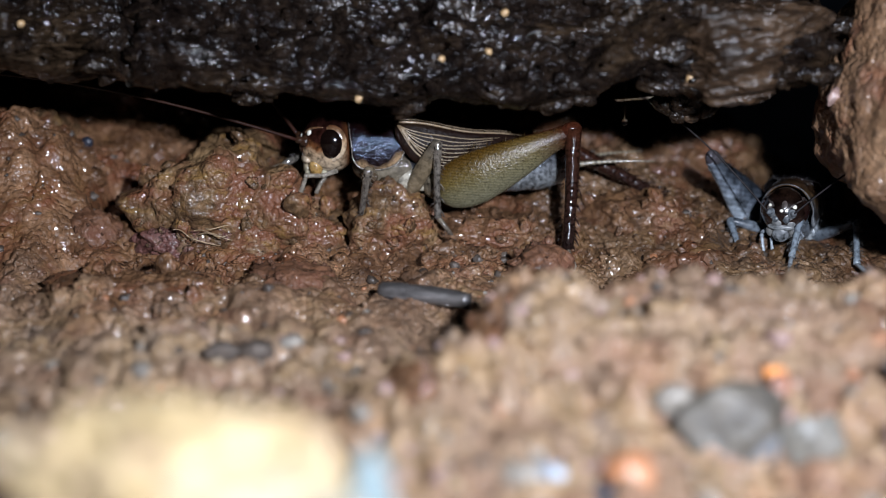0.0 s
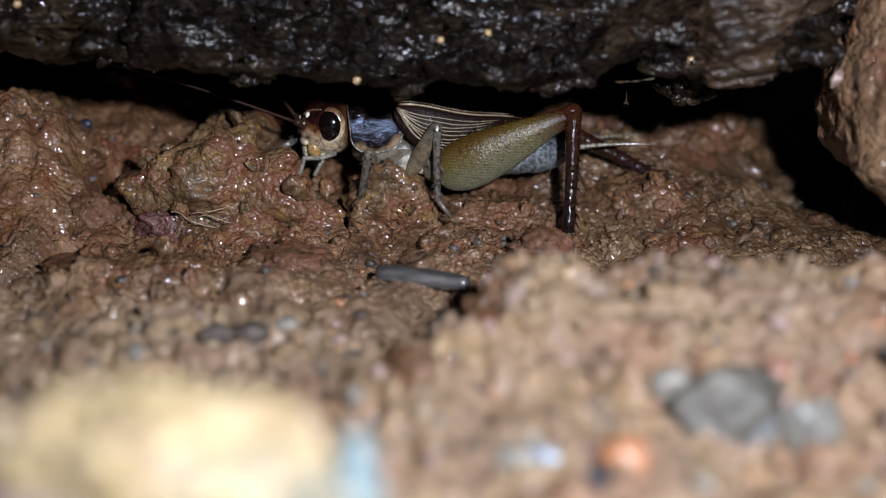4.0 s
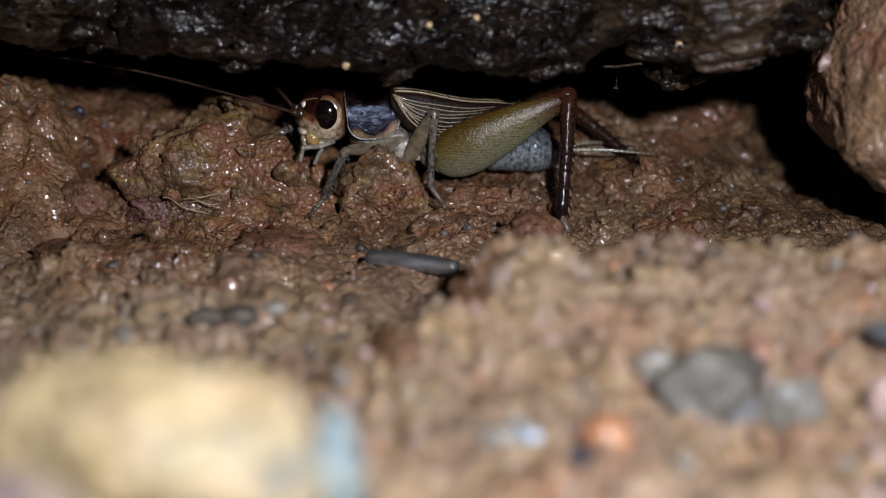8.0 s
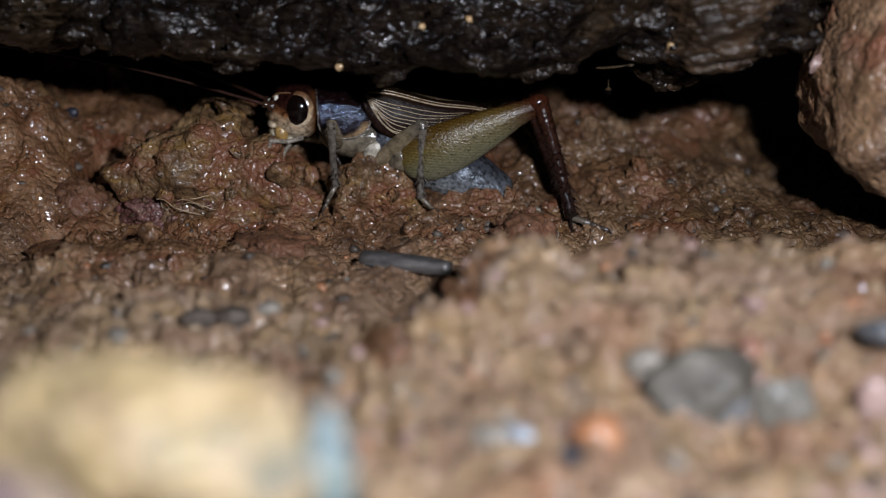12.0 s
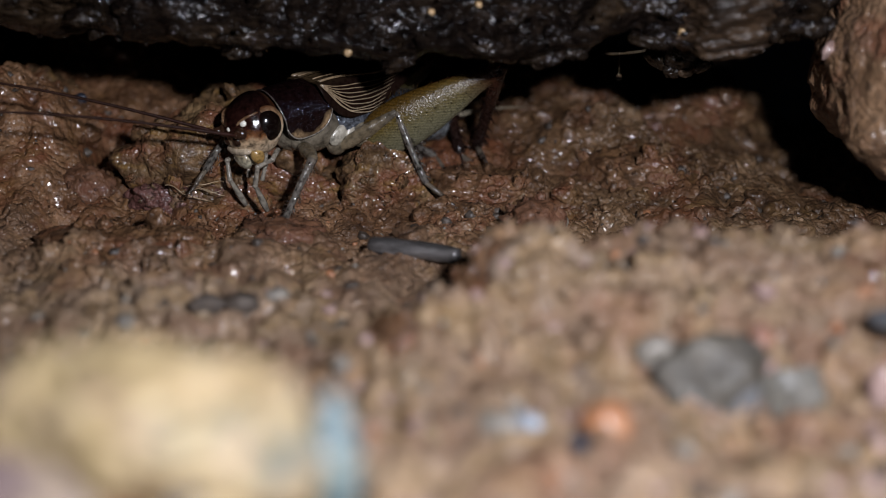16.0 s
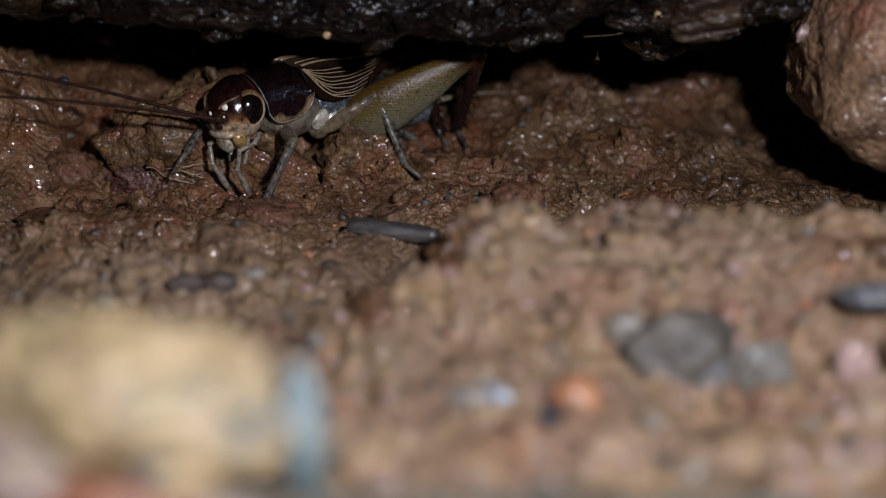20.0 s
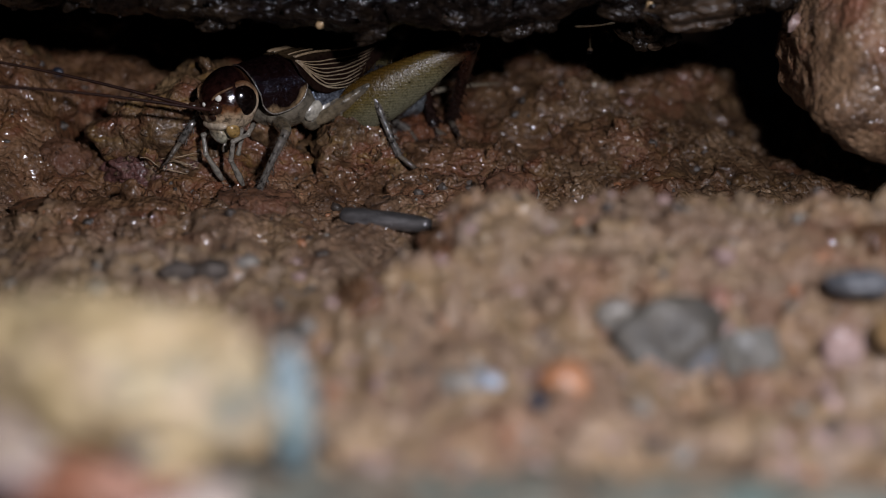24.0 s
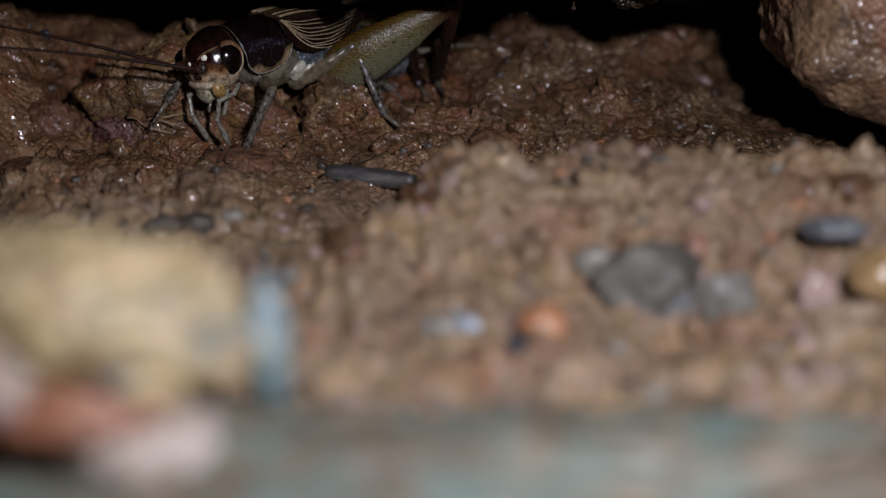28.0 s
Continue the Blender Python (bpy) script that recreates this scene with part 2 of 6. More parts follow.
RED_CLOD = surface("red_clod_mud", (0.06, 0.026, 0.013), (0.12, 0.055, 0.028), (0.18, 0.095, 0.055), 3, 0.5, (0.5, 0.75), 0.9, 0.1, 0.24,
                   tint=(0.11, 0.04, 0.02), tint_size=3, bump2=0.15, bump2_size=0.7, coat_rough=0.09, spec=0.3, crumb=0.12, crumb_size=0.6)
PURPLE_MUD = surface("purplish_mud", (0.07, 0.028, 0.023), (0.125, 0.055, 0.045), (0.19, 0.11, 0.098), 2.5, 0.4, (0.4, 0.6), 1.0, 0.1, 0.24,
                     tint=(0.17, 0.11, 0.05), tint_size=3.0, tint_at=(0.54, 0.64), bump2=0.28, bump2_size=0.8, coat_rough=0.15, spec=0.3, crumb=0.26, crumb_size=0.5)


def rotten_wood():
    """Soaked wood: black and slick in the middle of the log, brown and fibrous towards its ends."""
    m, n, l, b = shader("wet_rotten_wood")
    split = n.new("ShaderNodeSeparateXYZ")
    l.new(n.new("ShaderNodeTexCoord").outputs["Object"], split.inputs[0])
    ends = n.new("ShaderNodeMapRange")
    ends.inputs["From Min"].default_value, ends.inputs["From Max"].default_value = -0.06, 0.04
    l.new(split.outputs["X"], ends.inputs["Value"])
    brown = ramp_node(n, l, ends.outputs["Result"], [(0.28, (0.64,) * 3), (0.335, (0.36,) * 3), (0.66, (0.36,) * 3), (0.76, (0.62,) * 3)])
    patch = mix_node(n, l, brown, ramp_node(n, l, noise_node(n, l, 5.0, 4.0, 0.65, (2.2, 1, 1)), [(0.3, (0,) * 3), (0.7, (1,) * 3)]), 0.55)
    black = ramp_node(n, l, noise_node(n, l, 1.2, 5.0, 0.65), [(0.34, (0.002, 0.0014, 0.0013)), (0.52, (0.007, 0.0047, 0.0036)), (0.7, (0.018, 0.012, 0.0085))])
    fibre_ = ramp_node(n, l, noise_node(n, l, 0.6, 4.0, 0.65, (4.0, 1, 0.8)), [(0.3, (0.004, 0.0025, 0.0015)), (0.52, (0.018, 0.0112, 0.0064)), (0.75, (0.06, 0.04, 0.024))])
    colour = mix_node(n, l, black, fibre_, ramp_node(n, l, patch, [(0.46, (0,) * 3), (0.66, (1,) * 3)]))
    l.new(colour, b.inputs["Base Color"])
    l.new(ramp_node(n, l, noise_node(n, l, 1.8, 3.0), [(0.36, (0.12,) * 3), (0.62, (0.32,) * 3)]), b.inputs["Roughness"])
    square = n.new("ShaderNodeMath")
    square.operation, square.inputs[1].default_value = "POWER", 2.0
    l.new(noise_node(n, l, 0.5, stretch=(1.4, 1, 1), kind="cells"), square.inputs[0])
    packed, fine = n.new("ShaderNodeBump"), n.new("ShaderNodeBump")
    packed.invert = True
    packed.inputs["Distance"].default_value, fine.inputs["Distance"].default_value = 0.2 * MM, 0.12 * MM
    l.new(square.outputs[0], packed.inputs["Height"])
    l.new(noise_node(n, l, 0.3, 2.0, 0.6, (1.6, 1, 1)), fine.inputs["Height"])
    l.new(packed.outputs["Normal"], fine.inputs["Normal"])
    l.new(fine.outputs["Normal"], b.inputs["Normal"])
    film = ramp_node(n, l, noise_node(n, l, 3.5, 4.0, 0.65, (1.8, 1, 1)), [(0.46, (0.03,) * 3), (0.64, (0.5,) * 3)])
    l.new(film, b.inputs["Specular IOR Level"])
    return m


WET_WOOD = rotten_wood()
BROWN_WOOD = surface("brown_rotten_wood", (0.009, 0.0055, 0.0035), (0.032, 0.019, 0.0108), (0.075, 0.046, 0.026), 4, 0.7, (0.28, 0.55), 0.12, 0.16, 0.4,
                     stretch=(3.0, 1, 0.7), bump2=0.45, bump2_size=1.4, spec=0.3)
ROCK = surface("brown_rock", (0.085, 0.045, 0.024), (0.175, 0.1, 0.053), (0.28, 0.17, 0.095), 4, 0.6, (0.4, 0.65), 0.6, 0.09, 0.25,
               tint=(0.21, 0.085, 0.045), tint_size=6, bump2=0.3, bump2_size=0.9, coat_rough=0.18, crumb=0.25, crumb_size=0.55)
YELLOW_STONE = surface("pale_yellow_stone", (0.15, 0.11, 0.058), (0.285, 0.212, 0.107), (0.42, 0.34, 0.215), 3, 1.0, (0.45, 0.75), 0, 0.1, 0.5,
                       tint=(0.15, 0.145, 0.11), tint_size=4.5, tint_at=(0.56, 0.66), spec=0.25, streak=(0.29, 0.2, 0.16))
TEAL_STONE = surface("teal_stone", (0.055, 0.085, 0.095), (0.095, 0.135, 0.14), (0.16, 0.19, 0.17), 3, 0.6, (0.3, 0.5), 0.1, 0.1, 0.4)
GREY_STONE = surface("grey_stone", (0.04, 0.035, 0.028), (0.075, 0.065, 0.05), (0.14, 0.124, 0.1), 3, 0.6, (0.45, 0.7), 0.0, 0.08, 0.4,
                     tint=(0.12, 0.125, 0.13), tint_size=3.5, tint_at=(0.52, 0.62))
PALE_STONE = surface("pale_stone", (0.11, 0.097, 0.08), (0.16, 0.14, 0.115), (0.21, 0.188, 0.157), 3, 0.6, (0.3, 0.6), 0.1, 0.08, 0.4)
ORANGE_STONE = surface("orange_stone", (0.2, 0.08, 0.035), (0.28, 0.125, 0.06), (0.36, 0.18, 0.095), 3, 0.6, (0.3, 0.5), 0.2, 0.08, 0.4)
PINK_STONE = surface("pink_stone", (0.2, 0.125, 0.105), (0.28, 0.185, 0.16), (0.36, 0.26, 0.23), 3, 0.6, (0.3, 0.5), 0.2, 0.08, 0.4)
PALE_PINK = surface("pale_pink_stone", (0.19, 0.145, 0.115), (0.26, 0.21, 0.175), (0.33, 0.28, 0.24), 3, 0.7, (0.35, 0.6), 0.1, 0.1, 0.4)
WHITE_STONE = surface("white_quartz", (0.2, 0.22, 0.25), (0.27, 0.3, 0.34), (0.36, 0.39, 0.43), 3, 0.6, (0.2, 0.4), 0.3, 0.05, 0.4)
LILAC_STONE = surface("lilac_stone", (0.15, 0.108, 0.1), (0.2, 0.145, 0.14), (0.27, 0.2, 0.19), 3, 0.7, (0.4, 0.6), 0.1, 0.1, 0.4,
                      tint=(0.22, 0.17, 0.11), tint_size=4, tint_at=(0.52, 0.66))
SLATE_STONE = surface("slate_stone", (0.04, 0.042, 0.045), (0.075, 0.078, 0.083), (0.12, 0.122, 0.125), 3, 0.6, (0.3, 0.55), 0.1, 0.08, 0.4)
RED_STONE = surface("red_brown_stone", (0.11, 0.04, 0.019), (0.16, 0.062, 0.033), (0.22, 0.11, 0.07), 4, 0.8, (0.35, 0.6), 0.1, 0.1, 0.5)
GREEN_GREY = surface("green_grey_stone", (0.06, 0.045, 0.03), (0.1, 0.078, 0.053), (0.15, 0.125, 0.09), 5, 0.9, (0.5, 0.8), 0.0, 0.12, 0.5,
                     tint=(0.085, 0.115, 0.098), tint_size=4, tint_at=(0.46, 0.62))
WEDGE_STONE = surface("wedge_stone", (0.075, 0.068, 0.054), (0.105, 0.097, 0.08), (0.145, 0.135, 0.115), 3, 0.6, (0.4, 0.7), 0.0, 0.08, 0.4)
DARK_PEBBLE = surface("dark_pebble", (0.03, 0.022, 0.017), (0.055, 0.042, 0.033), (0.095, 0.075, 0.06), 3, 0.5, (0.4, 0.6), 0.0, 0.1, 0.3)
TWIG = surface("dark_twig", (0.02, 0.018, 0.017), (0.05, 0.046, 0.044), (0.11, 0.1, 0.095), 4, 0.4, (0.25, 0.5), 0.3, 0.08, 0.3, stretch=(5, 1, 1))
STRAW = surface("dry_fibre", (0.2, 0.13, 0.07), (0.28, 0.2, 0.12), (0.36, 0.28, 0.18), 2, 0.4, (0.3, 0.5), 0.2, 0.03, 0.3)
GOLD_GRAIN = surface("golden_grain", (0.2, 0.12, 0.05), (0.3, 0.19, 0.09), (0.4, 0.28, 0.15), 1, 0.3, (0.25, 0.4), 0.4, 0.03, 0.2)
OCHRE_GRIT = surface("ochre_grit", (0.12, 0.078, 0.04), (0.18, 0.12, 0.065), (0.24, 0.17, 0.1), 1, 0.3, (0.4, 0.6), 0.1, 0.03, 0.2)
BLACK_SEED = surface("black_seed", (0.008, 0.01, 0.016), (0.015, 0.018, 0.028), (0.03, 0.034, 0.05), 1, 0.3, (0.25, 0.4), 0.3, 0.03, 0.2)


def water_material():
    m, n, l, b = shader("water")
    b.inputs["Base Color"].default_value = (1, 1, 1, 1)
    b.inputs["Roughness"].default_value, b.inputs["IOR"].default_value = 0.02, 1.33
    b.inputs["Transmission Weight"].default_value = 1.0
    return m


WATER = water_material()


# ---- the ground: one muddy sheet that rises under the log and runs on to the horizon ----
def ground_height(x, y):
    """Height of the mud in millimetres."""
    p = np.stack([x, y, np.zeros_like(x)], 1)
    rise = 0.40 * 2.0 * np.logaddexp(0, (y + 0.5) / 2.0)
    rise = np.where(rise > 8.5, 8.5 + 3.0 * np.tanh((rise - 8.5) / 3.0), rise)
    z = rise
    # the bank to the far side grows higher towards -x
    z = z + 3.2 * step(-22, -48, x) * step(2, 24, y)
    z = z + 8.8 * bell(x, y, -43.0, 6.5, 8.5, 8.5) + 1.6 * bell(x, y, -44, -4, 9, 7) + 2.0 * bell(x, y, -38, 24, 12, 6)
    # hollow that runs to the dark gap beside the rock
    z = z - 3.5 * bell(x, y, 38, 17, 9, 11) - 7.0 * bell(x, y, 43, 28, 8, 13) - 5.0 * bell(x, y, 22.6, 26, 3.0, 7) - 12.0 * step(30, 40, y) * step(31, 38, x)
    # front ridge of crumbly earth, steep towards the log, gentle towards the viewer
    crest = 6.0 * step(-3.0, 5.0, x + 0.7 * fbm(p, 3, 2, 0.5, 41)) * step(-21.5, -26.0, y + 1.0 * fbm(p, 4, 2, 0.5, 43)) * step(-45.0, -28.0, y)
    z = z + crest * (1 + 0.08 * fbm(p, 5, 2, 0.5, 44))
    z = z - 1.8 * bell(x, y, 2.6, -31, 0.6, 2.6, 12)
    # low swells on the open mud
    z = z + 1.2 * bell(x, y, -14, -5, 5, 4) + 1.0 * bell(x, y, -24, -12, 9, 4) + 1.8 * bell(x, y, -2, -36, 3.5, 3.5)
    z = z + 1.5 * bell(x, y, -20, -26, 12, 5) + 1.2 * bell(x, y, 30, -2, 7, 5) + 2.0 * bell(x, y, 17, 12, 6, 5)
    z = z - 0.7 * bell(x, y, 12, -17, 14, 4)
    # a cavity in the end of the ridge
    z = z - 3.5 * bell(x, y, 3.6, -31.5, 0.6, 1.3)
    # two small dark holes in the bank
    z = z - 9.0 * bell(x, y, -33.3, 6.5, 0.9, 4.0) - 3.2 * bell(x, y, -35.5, -1.0, 1.0, 0.8) - 2.6 * bell(x, y, 35.4, -0.6, 0.8, 0.7) - 1.6 * bell(x, y, -8.7, -28.4, 1.7, 0.5, -20)
    near = step(400, 60, np.hypot(x, y))
    q = p + 0.5 * np.stack([fbm(p, 2.0, 2, 0.5, 51), fbm(p, 2.0, 2, 0.5, 52), 0 * x], 1)
    crumbly = step(-0.5, 0.5, fbm(p, 8.0, 2, 0.5, 55))
    lumps = 0.8 * fbm(p, 7.5, 2, 0.5, 3) + 0.5 * billow(q, 4.2, 2, 0.5, 9) + 0.2 * fbm(q, 1.6, 3, 0.6, 6)
    lumps = lumps + (0.35 + 0.55 * crumbly) * (domes(q, 2.6, 5, True) - 0.6) + (0.2 + 0.3 * crumbly) * (domes(q, 1.25, 6, True) - 0.6) + 0.12 * domes(q, 0.62, 7, True)
    pits = -1.3 * np.maximum(0, fbm(p, 4.0, 2, 0.5, 21) - 0.72) - 2.0 * np.maximum(0, fbm(p, 2.3, 2, 0.5, 22) - 0.66)
    front = step(-21, -26, y)
    lumps = lumps + front * (0.4 * billow(q, 2.6, 2, 0.55, 23) - 2.6 * np.maximum(0, fbm(p, 3.4, 2, 0.5, 24) - 0.6))
    return z * near + (lumps + pits) * (0.25 + 0.75 * near)


def ground_at(x, y):
    return float(ground_height(np.array([float(x)]), np.array([float(y)]))[0])


def spread(start, factor, count):
    return np.cumsum(start * factor ** np.arange(count))


def ground_sheet():
    tail = spread(1.0, 1.3, 17)
    xs = np.concatenate([(-52 - tail)[::-1], np.arange(-52, 52.01, 0.17), 52 + tail])
    ys = np.concatenate([(-75 - tail)[::-1], np.arange(-75, -28, 0.4), np.arange(-28, -14, 0.25), np.arange(-14, 16, 0.17), np.arange(16, 34, 0.28), 34 + tail])
    gx, gy = np.meshgrid(xs, ys, indexing="ij")
    x, y = gx.ravel(), gy.ravel()
    z = ground_height(x, y)
    return np.stack([x, y, z], 1), grid_faces(len(xs), len(ys))


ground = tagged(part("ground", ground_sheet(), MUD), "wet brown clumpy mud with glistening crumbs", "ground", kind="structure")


# ---- the rotten log that overhangs the crevice ----
def log_edge(x):
    """Height of the lower front edge along the log, in millimetres."""
    z = np.interp(x, [-60, -37, -30, -22, -15, -7, 2, 9.5, 13.5, 17, 22, 27, 31, 34], [20.5, 19.2, 18.9, 17.8, 17.0, 16.1, 15.8, 15.8, 16.9, 17.6, 16.7, 17.1, 17.8, 19.0])
    return z + 0.3 * fbm(np.stack([x, 0 * x, 0 * x], 1), 2.6, 2, 0.5, 69)


def log_surface():
    xs = np.concatenate([np.arange(-95, -46, 1.0), np.arange(-46, 34.2, 0.2)])
    # (depth, height above the edge): down the front face, round the lip, back along the underside, up the back and over
    front = np.concatenate([np.linspace(0, 0.45, 12, endpoint=False), np.linspace(0.45, 1, 85)])
    rows = [(-1.5 - 5.5 * s, 34 * (1 - s) ** 1.25 + 1.2) for s in front]
    rows += [(-7.0 + 3.5 * (1 - math.cos(a)), 1.2 - 1.4 * math.sin(a)) for a in np.linspace(0.25, 1.45, 10)]
    rows += [(-3.5 + 1.4 * k, 0.05 + 0.05 * k) for k in range(1, 46)]
    rows += [(64, 12), (66, 24), (58, 40), (30, 48), (8, 44), (0, 38)]
    rows = np.array(rows)
    n, m = len(xs), len(rows)
    x = np.repeat(xs, m)
    y = np.tile(rows[:, 0], n)
    z = np.tile(rows[:, 1], n) + log_edge(x)
    p = np.stack([x / 1.8, y, z], 1)
    y = y + 4.0 * step(20, 30, x) * step(20, 26, z) - 1.5 * step(18, 26, x)
    out = 1.5 * fbm(p, 9, 3, 0.5, 61) + 0.7 * billow(p, 4.2, 2, 0.5, 62) + 0.25 * fbm(p, 1.3, 3, 0.6, 63)
    # ledges along the grain, and packed crumbs of rotten wood on them
    out = out + 0.9 * fbm(np.stack([x / 6, y / 3, z], 1), 2.6, 3, 0.55, 60, True) * 0.6
    warped = np.stack([x, y, z], 1) + 0.5 * np.stack([fbm(p, 2, 2, 0.5, 56), fbm(p, 2, 2, 0.5, 57), fbm(p, 2, 2, 0.5, 58)], 1)
    out = out + 0.8 * (domes(warped, 2.2, 65) - 0.6) * step(-0.3, 0.4, fbm(p, 5, 2, 0.5, 59)) + 0.45 * (domes(warped, 1.05, 66) - 0.6)
    layer = fbm(np.stack([x / 9, y / 5, z], 1), 1.9, 3, 0.5, 64)
    out = out + 1.1 * layer * step(14, 24, x)
    # thin shingled flakes along the far end of the lip, one deep upright crack and a slanting brown ridge
    out = out + 1.0 * fbm(np.stack([x / 7, y / 5, z], 1), 1.5, 2, 0.5, 67) * step(-16, -24, x)
    out = out - 1.8 * np.exp(-((x + 26.6 + 0.08 * (z - 20) + 0.5 * fbm(p, 3, 2, 0.5, 68)) / 0.55) ** 2) * step(17.5, 20, z)
    across_ridge = (z - 17.5) * 0.82 - (x - 11.5) * 0.57
    out = out + 1.6 * np.exp(-(across_ridge / 1.6) ** 2) * step(8, 12, x) * step(25, 20, x)
    y = y - 0.9 * out
    z = z + 0.55 * out + 0.4 * fbm(np.stack([x, y, z * 0], 1), 3.0, 3, 0.5, 66)
    v = np.stack([x, y, z], 1)
    # the broken end beside the rock is rounded off
    end = step(30.9, 34.2, x)[:, None]
    v = v + end ** 2 * 0.12 * (np.array((0, 22, 30)) - v) * np.array((0, 1, 1))
    faces = grid_faces(n, m, wrap_v=True).tolist()
    faces.append([(n - 1) * m + k for k in range(m)][::-1])
    return v, faces


log = tagged(new("rotten_log"), "wet blackish-brown rotten log overhanging the crevice", "log")
part("log_body", log_surface(), WET_WOOD, log)

# ---- the rock beside the gap ----
rock_v, rock_f = BALLS[6]
rock_v = rock_v / (np.abs(rock_v) ** 4).sum(1, keepdims=True) ** 0.25 * np.array((24.0, 12.0, 17.5))
grooves = 0.9 * fbm(rock_v, 9, 3, 0.5, 12) + 0.25 * billow(rock_v * np.array((1, 1, 0.6)), 4.5, 2, 0.5, 13)
grooves = grooves + 0.5 * (domes(rock_v * np.array((1, 1, 0.6)), 1.9, 15) - 0.6) + 0.25 * fbm(rock_v, 1.1, 3, 0.6, 14)
rock_v = rock_v * (1 + 0.05 * grooves)[:, None]
# its lower corner juts out towards the gap
tilt = radians(19)
rock_x, rock_z = 60.5 + rock_v[:, 0] * math.cos(tilt) + rock_v[:, 2] * math.sin(tilt), 18.2 - rock_v[:, 0] * math.sin(tilt) + rock_v[:, 2] * math.cos(tilt)
jut = np.interp(rock_z, [0, 5, 8.5, 10.8, 13, 15, 17.5], [0.2, 1.5, 1.7, 1.35, 0.4, 0.0, 0]) * step(52, 41, rock_x)
rock_v = rock_v - jut[:, None] * np.array((math.cos(tilt), 0, math.sin(tilt)))
rock = tagged(part("brown_rock", (rock_v, rock_f), ROCK), "rough orange-brown wet rock beside the dark gap", "rock")
rock.matrix_world = pose(0.0605, -0.0040, 0.0182, 0, 19, 0)
pink = part("pink_grain", lump_shape((0.55, 0.5, 0.8), 66, 0.2, 0.8, 2, 3), PINK_STONE, rock, "pale pink grain in the rock edge")
pink.location = Vector((-25.1, -2.6, -9.6)) * MM


# ---- crickets: shapes in millimetres, +x is the head end ----
def tube(points, radii, sides=10, flat=1.0):
    """A round or flattened rod along points, closed at both ends; flat squeezes it across."""
    pts = np.array(points, float)
    rad = np.interp(np.linspace(0, 1, len(pts)), np.linspace(0, 1, len(radii)), radii)
    tangents = np.gradient(pts, axis=0)
    tangents /= np.linalg.norm(tangents, axis=1, keepdims=True) + 1e-9
    side = np.cross(tangents, (0, 0, 1.0))
    bad = np.linalg.norm(side, axis=1) < 0.15
    side[bad] = np.cross(tangents[bad], (0, 1.0, 0))
    side /= np.linalg.norm(side, axis=1, keepdims=True)
    over = np.cross(side, tangents)
    ang = np.linspace(0, 2 * np.pi, sides, endpoint=False)
    ring = np.cos(ang)[None, :, None] * side[:, None] * flat + np.sin(ang)[None, :, None] * over[:, None]
    v = (pts[:, None] + ring * rad[:, None, None]).reshape(-1, 3)
    f = grid_faces(len(pts), sides, True).tolist()
    n = len(v)
    v = np.vstack([v, pts[0] - tangents[0] * rad[0] * 0.5, pts[-1] + tangents[-1] * rad[-1] * 0.5])
    f += [[n, (k + 1) % sides, k] for k in range(sides)]
    last = (len(pts) - 1) * sides
    f += [[n + 1, last + k, last + (k + 1) % sides] for k in range(sides)]
    return v, f


def curve(points, count=16):
    """A smooth run through a few points."""
    p = np.array(points, float)
    t = np.linspace(0, 1, len(p))
    deg = min(3, len(p) - 1)
    u = np.linspace(0, 1, count)
    return np.stack([np.polyval(np.polyfit(t, p[:, k], deg), u) for k in range(3)], 1)


def blob(centre, radii, level=3, turn=(0, 0, 0)):
    v, f = BALLS[level]
    v = v * np.array(radii)
    if any(turn):
        v = v @ np.array(Euler([radians(a) for a in turn]).to_matrix()).T
    return v + np.array(centre), f


def join(*shapes):
    verts, faces, n = [], [], 0
    for v, f in shapes:
        verts.append(np.asarray(v))
        faces += [[i + n for i in face] for face in (f if isinstance(f, list) else f.tolist())]
        n += len(v)
    return np.vstack(verts), faces


def shell(outer, thick):
    """A thin curved sheet: outer is a grid (u, v, 3); the inner side lies thick below it."""
    du, dv = np.gradient(outer, axis=0), np.gradient(outer, axis=1)
    normal = np.cross(du, dv)
    normal /= np.linalg.norm(normal, axis=2, keepdims=True) + 1e-9
    inner = outer - normal * thick
    nu, nv = outer.shape[:2]
    f = grid_faces(nu, nv)
    n = nu * nv
    faces = f.tolist() + (f[:, ::-1] + n).tolist()
    edge = [i * nv for i in range(nu)] + [(nu - 1) * nv + j for j in range(1, nv)]
    edge += [i * nv + nv - 1 for i in range(nu - 2, -1, -1)] + [j for j in range(nv - 2, 0, -1)]
    faces += [[a, b, b + n, a + n] for a, b in zip(edge, edge[1:] + edge[:1])]
    return np.vstack([outer.reshape(-1, 3), inner.reshape(-1, 3)]), faces


